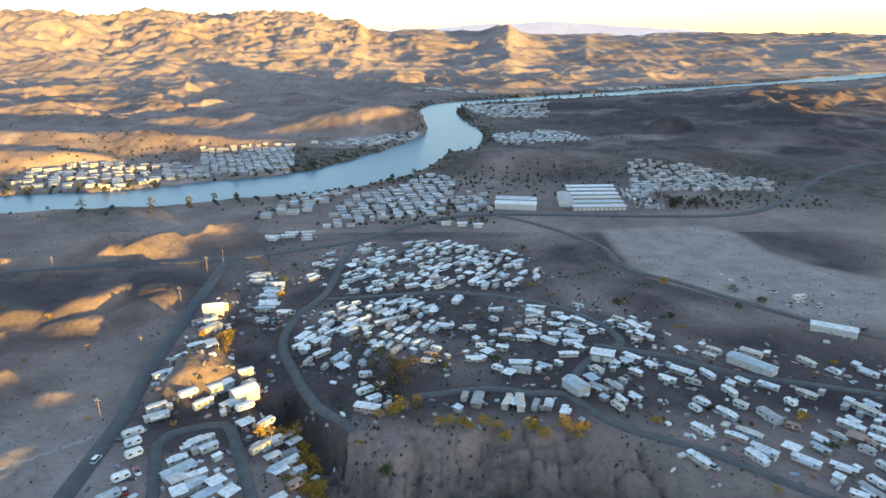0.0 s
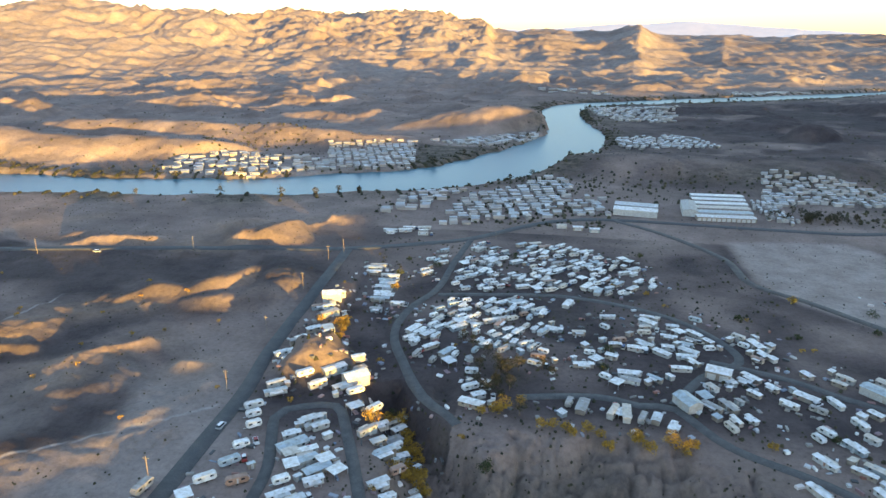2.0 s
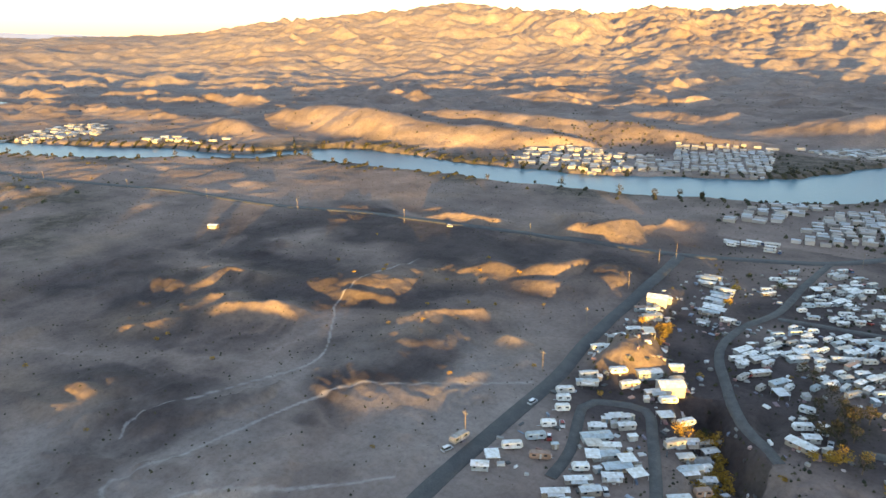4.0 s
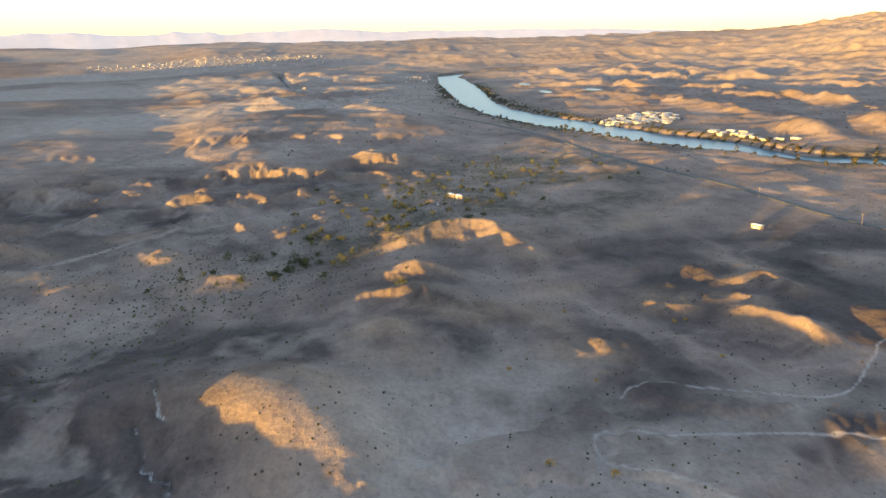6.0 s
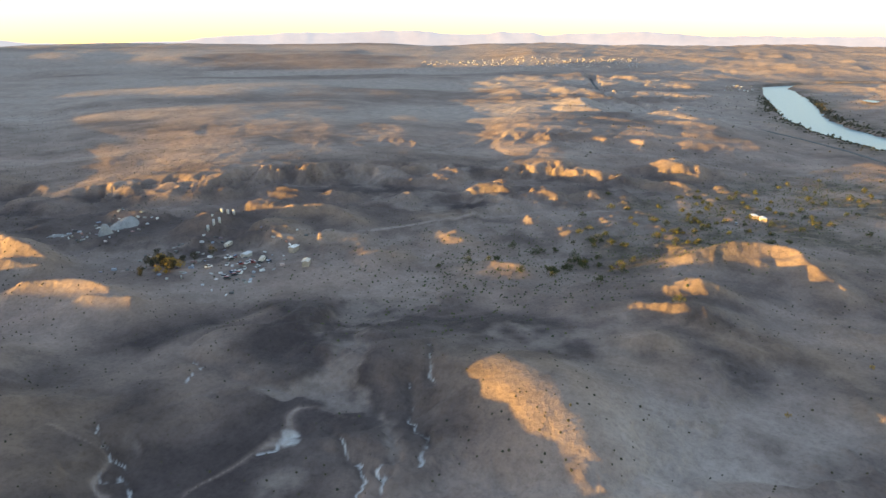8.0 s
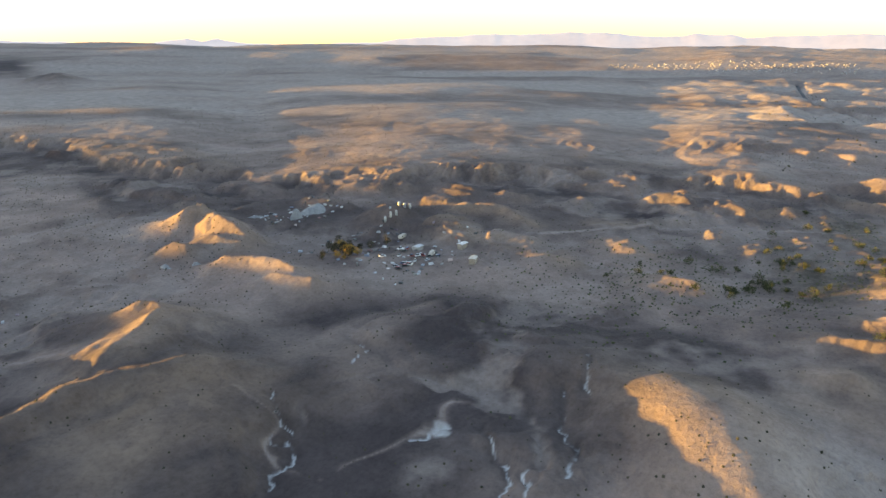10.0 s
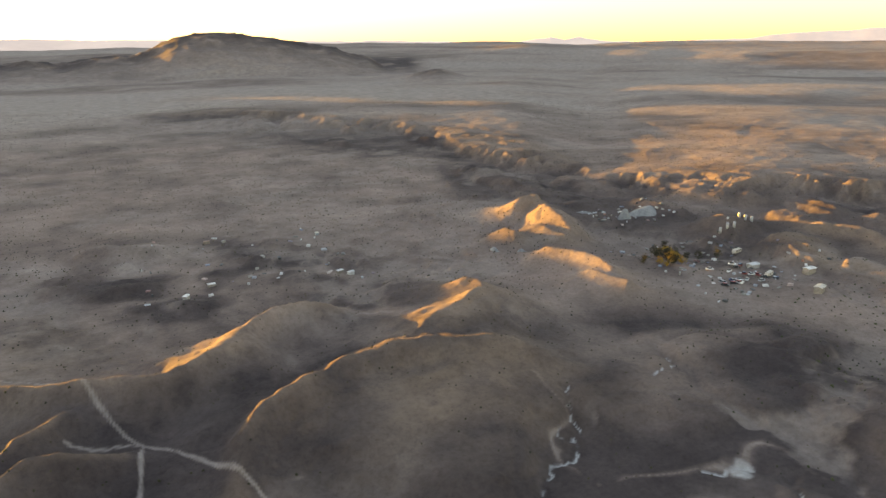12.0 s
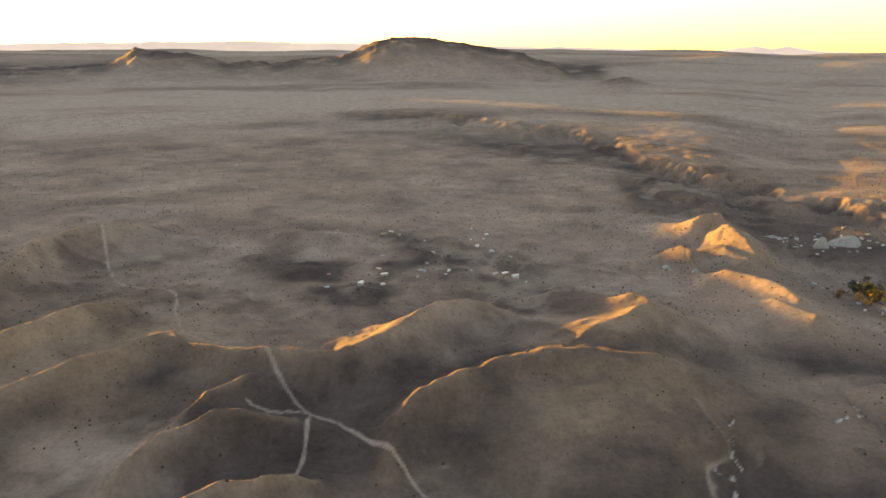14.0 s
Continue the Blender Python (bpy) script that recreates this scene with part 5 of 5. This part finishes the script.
# ---- the gravel yard ----
def heap(radius, height, label, mat, squash=1.0, top=0.22):
    """A heap of loose stone with a worn flat top and uneven flanks."""
    rnd = random.Random(int(radius * 10))
    verts, faces, n, m = [], [], 28, 7
    for j in range(m):
        f = j / (m - 1)
        for i in range(n):
            a = 2 * math.pi * i / n
            rr = radius * (1 - f * (1 - top)) * (1 + 0.1 * math.sin(3 * a + radius) + rnd.uniform(-0.04, 0.04))
            verts.append((rr * math.cos(a), rr * math.sin(a) * squash, -1.5 + (height + 1.5) * f ** 0.9 + rnd.uniform(-0.2, 0.2)))
    for j in range(m - 1):
        for i in range(n):
            faces.append((j * n + i, j * n + (i + 1) % n, (j + 1) * n + (i + 1) % n, (j + 1) * n + i))
    verts.append((0, 0, height + 0.6))
    faces += [((m - 1) * n + i, (m - 1) * n + (i + 1) % n, n * m) for i in range(n)]
    return tagged(mesh_object("gravel_mound", verts, faces, mat), label, "mound", "mounds of the gravel yard")


PALE_STONE = mottled("crushed_stone", (0.21, 0.21, 0.21), (0.30, 0.295, 0.285), 0.3)
for x, y, radius, height, mat, squash in ((-384, -408, 19, 4.5, PALE_STONE, 0.6), (-356, -402, 6.5, 8, PALE_STONE, 0.9), (-335, -425, 12, 1.5, PALE_STONE, 0.4), (-222, -378, 7, 1.2, PALE_STONE, 0.5), (-236, -366, 4, 1.2, PALE_STONE, 1)):
    heap(radius, height, "pale mound of crushed stone in the yard", mat, squash, 0.62 if radius > 20 else 0.3).matrix_world = pose(x, y, ground_at(x, y), 0, 0, 20 + radius * 9)


def tank(label):
    h = new("storage_tank")
    b = bmesh.new()
    bmesh.ops.create_cone(b, cap_ends=True, segments=20, radius1=1.0, radius2=1.0, depth=4.4, matrix=Matrix.Translation((0, 0, 1.4)))
    part("shell", b, CONCRETE, h, "white painted shell", True)
    b = bmesh.new()
    bmesh.ops.create_cone(b, cap_ends=True, segments=20, radius1=1.06, radius2=0.2, depth=0.5, matrix=Matrix.Translation((0, 0, 3.85)))
    part("lid", b, METAL, h)
    box_part("ladder", (0.4, 0.06, 3.6), (1.03, 0, 1.8), METAL, h, turn=math.pi / 2)
    return tagged(h, label, "tank", "tanks of the gravel yard")


silo = tank("white upright storage tank in the gravel yard")
for k in range(6):
    put(silo, -384 - 4.4 * (k % 3) - (20 if k > 2 else 0), -332 + 2 * (k % 3) - (2 if k > 2 else 0), 0, 2.2)
rnd = random.Random(77)
for k in range(22):
    put(rnd.choice(CARS), -330 + rnd.uniform(-20, 22), -268 + rnd.uniform(-14, 12), rnd.uniform(0, 180), 1.5)
for x, y, turn in ((-126, 151, 75), (-119, 196, 84), (-300, 372, 15), (200, 330, 40), (185, 350, 10), (215, 345, 70), (178, 372, 20), (206, 300, 40), (-560, 40, 10)):
    put(CARS[1], x, y, turn, 1.5)
for x, y, turn in ((-126, 158, 82), (194, 340, 20), (-365, -300, 10), (-350, -262, 20)):
    put(SMALL_HOMES[0], x, y, turn, 2.5)


# ---- poles ----
def utility_pole():
    h = new("utility_pole")
    b = bmesh.new()
    bmesh.ops.create_cone(b, cap_ends=True, segments=8, radius1=0.14, radius2=0.09, depth=11, matrix=Matrix.Translation((0, 0, 4.5)))
    part("pole", b, WOOD, h)
    arm = box_part("crossarm", (2.0, 0.1, 0.12), (0, 0, 9.2), WOOD, h)
    for x in (-0.9, 0.0, 0.9):
        b = bmesh.new()
        bmesh.ops.create_cone(b, cap_ends=True, segments=8, radius1=0.09, radius2=0.06, depth=0.3, matrix=Matrix.Translation((x, 0, 9.45 if x else 10.1)))
        part("insulator", b, CONCRETE, arm)
    return tagged(h, "weathered wooden utility pole beside the road", "pole", "utility poles")


pole = utility_pole()
for line, gap, off in ((HIGHWAY, 95, 10), (STREET, 52, -7)):
    run, last = 0.0, 0.0
    for a, b in zip(line[30 if line is HIGHWAY else 0:], line[31 if line is HIGHWAY else 1:]):
        run += math.hypot(*(b - a)[:2])
        if run - last > gap and a[0] > -820 and a[0] < 520:
            last = run
            d = (b - a)[:2] / max(1e-6, math.hypot(*(b - a)[:2]))
            put(pole, a[0] + d[1] * off, a[1] - d[0] * off, math.degrees(math.atan2(d[1], d[0])) + 90, 0.5)

# ---- trees and brush ----
def leaf_cloud(rnd, clumps, spread, height, base, leaf, per):
    """Small leaf blades gathered in clumps round the limbs."""
    verts, faces = [], []
    for _ in range(clumps):
        a, q = rnd.uniform(0, 2 * math.pi), rnd.random() ** 0.6
        cx, cy, cz = spread * q * math.cos(a), spread * q * math.sin(a), base + height * rnd.random() ** 0.8 * (1 - 0.45 * q)
        for _ in range(per):
            ox, oy, oz = (rnd.gauss(0, spread * 0.17) for _ in range(3))
            n = Vector((rnd.gauss(0, 1), rnd.gauss(0, 1), rnd.gauss(0.4, 1))).normalized()
            t = n.orthogonal().normalized() * leaf * rnd.uniform(0.6, 1.3)
            s = n.cross(t).normalized() * leaf * rnd.uniform(0.4, 0.8)
            p, k = Vector((cx + ox, cy + oy, cz + oz * 0.8)), len(verts)
            verts += [tuple(p - t), tuple(p + s), tuple(p + t), tuple(p - s)]
            faces.append((k, k + 1, k + 2, k + 3))
    return verts, faces


def limb(b, p, q, r0, r1):
    d = Vector(q) - Vector(p)
    m = Matrix.Translation((Vector(p) + Vector(q)) / 2) @ d.to_track_quat("Z", "Y").to_matrix().to_4x4()
    bmesh.ops.create_cone(b, cap_ends=True, segments=6, radius1=r0, radius2=r1, depth=d.length, matrix=m)


def tree(seed, height, spread, mat, label, name="tree", clumps=26, per=13, leaf=0.3):
    rnd = random.Random(seed)
    h = new(name)
    b = bmesh.new()
    limb(b, (0, 0, -0.6), (0.1, 0.05, height * 0.4), 0.16 + height * 0.012, 0.1)
    for k in range(5):
        a = k * 1.3 + rnd.uniform(-0.3, 0.3)
        limb(b, (0.1, 0.05, height * rnd.uniform(0.25, 0.4)), (spread * 0.6 * math.cos(a), spread * 0.6 * math.sin(a), height * rnd.uniform(0.55, 0.8)), 0.08, 0.03)
    part("trunk", b, BARK, h)
    verts, faces = leaf_cloud(rnd, clumps, spread, height * 0.7, height * 0.25, leaf, per)
    me = bpy.data.meshes.new("crown")
    me.from_pydata(verts, [], faces)
    me.materials.append(mat)
    crown = new("crown", me)
    crown.parent = h
    return tagged(h, label, "tree")


YELLOW = [tree(k, 4.2 + 0.8 * k, 1.9 + 0.4 * k, LEAF_YELLOW, "yellow tree beside the homes, coloured as in low sun") for k in range(3)]
BUSH = [tree(30 + k, 2.2 + 0.4 * k, 1.1 + 0.2 * k, LEAF_YELLOW, "small yellow desert bush on bare ground", "desert_bush", 14, 10, 0.2) for k in range(2)]
GREEN = [tree(10 + k, 3.4 + 0.8 * k, 2.0 + 0.5 * k, LEAF_GREEN, "low green mesquite tree in the dry wash", "mesquite_tree") for k in range(3)]
BANK = [tree(20 + k, 5.5 + 1.6 * k, 1.9 + 0.4 * k, LEAF_DARK, "dark tree on the river bank", "riverside_tree") for k in range(3)]
rnd = random.Random(5)


def plant(kinds, x, y):
    if not on_road(x, y, 1.5) and free(x, y, 0.6):
        k = rnd.choice(kinds)
        s = rnd.uniform(0.8, 1.25)
        copy_thing(k, pose(x, y, ground_at(x, y), 0, 0, rnd.uniform(0, 360)) @ Matrix.Diagonal((s, s, s, 1)))


for x, y in ((-20, 225), (-17, 228), (-10, 233), (7, 217), (9, 215), (15, 219), (23, 213), (32, 217), (33, 214), (48, 212), (51, 213), (62, 218), (104, 232), (102, 192), (135, 220), (79, 218), (-65, 223), (-65, 211), (-52, 191), (-109, 308), (-115, 292), (-75, 239)):
    plant(YELLOW, x, y)
for line, n in (([(-22, 226), (5, 216), (35, 213), (62, 213)], 7), ([(-66, 232), (-56, 220), (-47, 200), (-40, 176)], 46), ([(-100, 285), (-108, 305)], 6), ([(-330, -330), (-306, -296)], 16)):
    path = smooth_line(line, 2.0)
    for _ in range(n):
        q = path[rnd.randrange(len(path))]
        plant(YELLOW, q[0] + rnd.gauss(0, 2.5), q[1] + rnd.gauss(0, 2.5))
for _ in range(60):
    plant(YELLOW[:1] + BUSH + GREEN, rnd.uniform(-115, 190), rnd.uniform(165, 430))
for _ in range(26):
    plant(BANK, -318 + rnd.gauss(0, 11), -312 + rnd.gauss(0, 9))
for _ in range(26):
    plant(BUSH, rnd.uniform(-330, -125), rnd.uniform(40, 330))
for x, y in ((-471, -63), (-416, -61), (-408, -69), (-557, 3), (-550, -24), (-509, -7), (-462, -39), (-400, -77), (-475, -58), (-420, -64), (-560, 8), (-515, -3)):
    plant(GREEN, x, y), plant(GREEN, x + 5, y + 3)
for _ in range(130):
    f = rnd.random()
    plant(GREEN, -390 - 330 * f + rnd.gauss(0, 30), -90 + 240 * f + rnd.gauss(0, 34 + 30 * f))
for _ in range(36):
    plant(BANK, 200 + rnd.gauss(0, 14), 548 + rnd.gauss(0, 9))
for _ in range(22):
    plant(BANK, rnd.choice((-21, 1, -33, -26)) + rnd.gauss(0, 6), 255 + rnd.gauss(0, 12))
for _ in range(200):
    i = rnd.randrange(60, len(RIVER) - 120)
    q, d = RIVER[i], RIVER[i + 1] - RIVER[i]
    n = np.array((-d[1], d[0])) / max(1e-6, math.hypot(d[0], d[1]))
    side = rnd.choice((-1, -1, 1))
    away = q[2] + rnd.uniform(7, 20)
    x, y = q[0] + n[0] * side * away, q[1] + n[1] * side * away
    if ground_at(x, y) > plain(np.hypot(x, y)) + WATER_LEVEL + 0.2:
        plant(BANK, x, y)


def brush(name, count, place, size, mat, label, seed):
    """Countless low shrubs as one piece of scenery."""
    g = np.random.default_rng(seed)
    x, y = place(g, count)
    z = on_sheet(x, y)
    river, half = line_distance(x, y, RIVER, 300)
    ok = (river > half + 8) & (rough(x, y, 60, 3, seed + 300) > g.uniform(-1.1, 0.5, count))
    for line in ASPHALT_ROADS:
        d, w = line_distance(x, y, line, 20)
        ok &= d > w * 0.6
    x, y, z = x[ok], y[ok], z[ok]
    n = len(x)
    s = size * g.uniform(0.5, 1.5, n)
    shape = np.array([(1, 0, -0.3), (0.3, 0.95, -0.3), (-0.8, 0.6, -0.3), (-0.8, -0.6, -0.3), (0.3, -0.95, -0.3), (0.55, 0.3, 0.75), (-0.3, 0.5, 0.9), (-0.2, -0.55, 0.8)])
    tris = np.array([(0, 1, 5), (1, 6, 5), (1, 2, 6), (2, 3, 6), (3, 7, 6), (3, 4, 7), (4, 0, 7), (0, 5, 7), (5, 6, 7)])
    v = shape[None] * s[:, None, None] * g.uniform(0.65, 1.35, (n, 8, 3)) + np.stack([x, y, z], -1)[:, None]
    f = tris[None] + (np.arange(n) * 8)[:, None, None]
    me = bpy.data.meshes.new(name)
    me.vertices.add(n * 8)
    me.vertices.foreach_set("co", v.astype(np.float32).ravel())
    me.loops.add(n * 27)
    me.loops.foreach_set("vertex_index", f.astype(np.int32).ravel())
    me.polygons.add(n * 9)
    me.polygons.foreach_set("loop_start", np.arange(0, n * 27, 3, dtype=np.int32))
    me.materials.append(mat)
    me.update()
    me.validate()
    tagged(new(name, me), label, "shrubs", kind="stuff")


def sector(a0, a1, r0, r1):
    def place(g, n):
        a, r = np.radians(g.uniform(a0, a1, n)), np.sqrt(g.uniform(r0 ** 2, r1 ** 2, n))
        return -np.sin(a) * r, np.cos(a) * r
    return place


def along_wash(g, n):
    f = g.random(n)
    return -330 - 460 * f + g.normal(0, 45, n), -150 + 320 * f + g.normal(0, 50, n)


def along_banks(g, n):
    i = g.integers(50, len(RIVER) - 60, n)
    q, d = RIVER[i], RIVER[i + 1] - RIVER[i]
    m = np.stack([-d[:, 1], d[:, 0]], -1) / np.hypot(d[:, 0], d[:, 1])[:, None]
    away = (q[:, 2] + g.exponential(8, n) + 8.5) * g.choice((-1, 1), n)
    return q[:, 0] + m[:, 0] * away, q[:, 1] + m[:, 1] * away


brush("desert_shrubs", 30000, sector(-36, 205, 165, 900), 0.42, LEAF_DARK, "scattered dark creosote shrubs on the desert floor", 1)
brush("wash_shrubs", 5000, along_wash, 0.6, LEAF_GREEN, "green brush thickets along the dry wash", 2)
brush("bank_shrubs", 11000, along_banks, 1.7, LEAF_DARK, "dark reeds and brush along the river banks", 3)
brush("village_shrubs", 1300, lambda g, n: (g.uniform(-120, 120, n), g.uniform(215, 440, n)), 0.8, LEAF_DARK, "dark low brush between the homes", 4)
brush("riverside_shrubs", 900, lambda g, n: (g.uniform(-150, 40, n), g.uniform(490, 680, n)), 1.5, LEAF_DARK, "dark trees between the riverside homes", 15)
brush("storage_shrubs", 500, lambda g, n: (g.uniform(40, 330, n), g.uniform(535, 690, n)), 1.5, LEAF_DARK, "dark trees between the homes beyond the highway", 16)
brush("far_park_shrubs", 500, lambda g, n: (g.uniform(-440, -160, n), g.uniform(610, 850, n)), 1.6, LEAF_DARK, "dark trees between the homes across the river", 17)
brush("canyon_shrubs", 900, lambda g, n: (g.normal(0, 1, n) * 30 + g.choice((-40, 20, 50, -22, 0), n), g.normal(0, 1, n) * 13 + g.choice((190, 195, 185, 262, 200), n)), 0.5, LEAF_DARK, "dark brush on the canyon slope below the homes", 8)
brush("far_bank_shrubs", 5000, sector(-30, 100, 700, 2200), 1.3, LEAF_DARK, "dark scattered brush on the far hills", 5)
brush("plain_shrubs", 15000, sector(130, 205, 350, 1600), 0.55, LEAF_DARK, "dark scattered brush on the western plain", 6)

def yard_clutter(count, seed, west=-125, east=195, south=155, north=440, size=1.0, anywhere=False):
    """Sheds, stacks, tarps and parked oddments between the homes, too small to pick apart."""
    g = random.Random(seed)
    verts, faces = [], []
    while count:
        x, y = g.uniform(west, east), g.uniform(south, north)
        count -= 1
        if not (anywhere or any(abs(x - a) < 11 and abs(y - b) < 11 for a, b, _ in PLACED)) or on_road(x, y, 0.5):
            continue
        l, w, h, a = size * g.uniform(0.4, 2.4), size * g.uniform(0.4, 1.5), size * g.uniform(0.3, 1.5), g.uniform(0, 3.14)
        c, s, z, n = math.cos(a), math.sin(a), ground_at(x, y), len(verts)
        for top in (0, 1):
            k = 1 - 0.18 * top * g.random()
            for u, v in ((-1, -1), (1, -1), (1, 1), (-1, 1)):
                verts.append((x + (u * l * c - v * w * s) * k, y + (u * l * s + v * w * c) * k, z - 0.3 + top * (h + 0.3)))
        faces += [(n + 4, n + 5, n + 6, n + 7)] + [(n + i, n + (i + 1) % 4, n + 4 + (i + 1) % 4, n + 4 + i) for i in range(4)]
    tagged(mesh_object("yard_clutter", verts, faces, CLUTTER, False), "sheds, stacks and oddments lying about the yards", "clutter", kind="stuff")


yard_clutter(1700, 9, size=0.7)
yard_clutter(95, 10, -400, -285, -345, -240, 0.85, True)
yard_clutter(45, 11, -140, 0, -510, -375, 0.9, True)
yard_clutter(60, 12, -400, -330, -440, -385, 0.8, True)

# ---- ponds and far mesas ----
for x, y, a, b in ((-1547, 378, 36, 12), (-1515, 476, 30, 20), (-1843, 392, 40, 14)):
    z = max(ground_at(x + dx, y + dy) for dx in (-a, 0, a) for dy in (-b, 0, b)) + 0.4
    ring = [(x + a * math.cos(k * 0.26) * (1 + 0.12 * math.sin(k * 1.7)), y + b * math.sin(k * 0.26) * (1 + 0.15 * math.cos(k * 1.1)), z) for k in range(24)]
    tagged(mesh_object("pond", ring, [tuple(range(24))], WATER, False), "still pale pond on the far bank", "pond", kind="structure")

# grey glow added to the far rock stands in for haze before it
HAZE_ROCK, _tree, _b = material("haze_glow_rock", (0.10, 0.085, 0.09), 0.95)
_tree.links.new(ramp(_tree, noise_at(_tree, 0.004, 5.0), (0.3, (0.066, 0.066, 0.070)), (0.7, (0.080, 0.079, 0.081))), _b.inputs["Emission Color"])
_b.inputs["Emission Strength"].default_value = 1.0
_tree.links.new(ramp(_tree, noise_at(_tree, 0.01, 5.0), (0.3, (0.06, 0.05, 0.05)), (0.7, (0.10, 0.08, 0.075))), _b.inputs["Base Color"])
MESAS = [(58, -0.5), (64, -0.2), (70, 0.1), (73, 0.18), (77, 0.3), (84, 0.35), (88.4, 0.38), (90, 0.42), (94, 0.72), (97, 0.7), (101.9, 0.5), (103, 0.72), (105.5, 0.78), (106.5, 0.6), (110.3, 0.62), (112, 0.85), (115, 0.9), (116.5, 0.72), (122.6, 0.65), (124, 0.5), (127, 0.42), (131, 0.05), (135, -0.1),
         (139.5, -0.15), (141.4, -0.1), (142.4, 0.1), (143.1, 0.3), (144.2, 0.05), (145.3, 0.32), (146.2, 0.15), (147.4, 0.0), (149, -0.2), (152, -0.1), (160, 0.05), (168, 0.1), (176, 0.2), (184, 0.3), (190, 0.2), (198, 0.05), (206, -0.2)]
EAST_FAR = [(-40, -0.3), (-32.2, -0.3), (-27.8, -0.3), (-22.5, -0.2), (-18.4, 0.11), (-15, 0.29), (-11.6, 0.56), (-8.4, 0.78), (-6.2, 0.58), (-3.5, 0.58), (-0.7, 0.33), (2, 0.2), (8, 0.0)]


def far_range(name, profile, r, label):
    """A long jagged range on the horizon with eroded flanks."""
    line = np.array(profile)
    az = np.arange(line[0, 0], line[-1, 0], 0.15)
    el = np.interp(az, line[:, 0], line[:, 1]) + rough(az * 3, az * 0, 4, 4, 7) * 0.05
    top = 140 + r * np.tan(np.radians(el))
    verts, n = [], len(az)
    for back, share in ((-260, 0.0), (-140, 0.45), (-60, 0.85), (0, 1.0), (40, 0.9)):
        rr = r + back + rough(az, az * 0 + share * 9, 3.0, 3, 5) * 25 * (0.2 < share < 0.95)
        z = 100 + (top - 100) * share
        verts += list(zip(-np.sin(np.radians(az)) * rr, np.cos(np.radians(az)) * rr, z))
    faces = [(k * n + i, k * n + i + 1, (k + 1) * n + i + 1, (k + 1) * n + i) for k in range(4) for i in range(n - 1)]
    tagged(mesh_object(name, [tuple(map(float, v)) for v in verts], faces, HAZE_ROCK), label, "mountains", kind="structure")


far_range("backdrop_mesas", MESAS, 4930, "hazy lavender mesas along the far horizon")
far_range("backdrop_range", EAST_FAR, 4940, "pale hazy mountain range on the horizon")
for ob in [*HOMES, *SMALL_HOMES, *SHEDS, *CARS, *YELLOW, *BUSH, *GREEN, *BANK, store, shop, barn, long_shed, hut, silo, pole]:
    remove(ob)
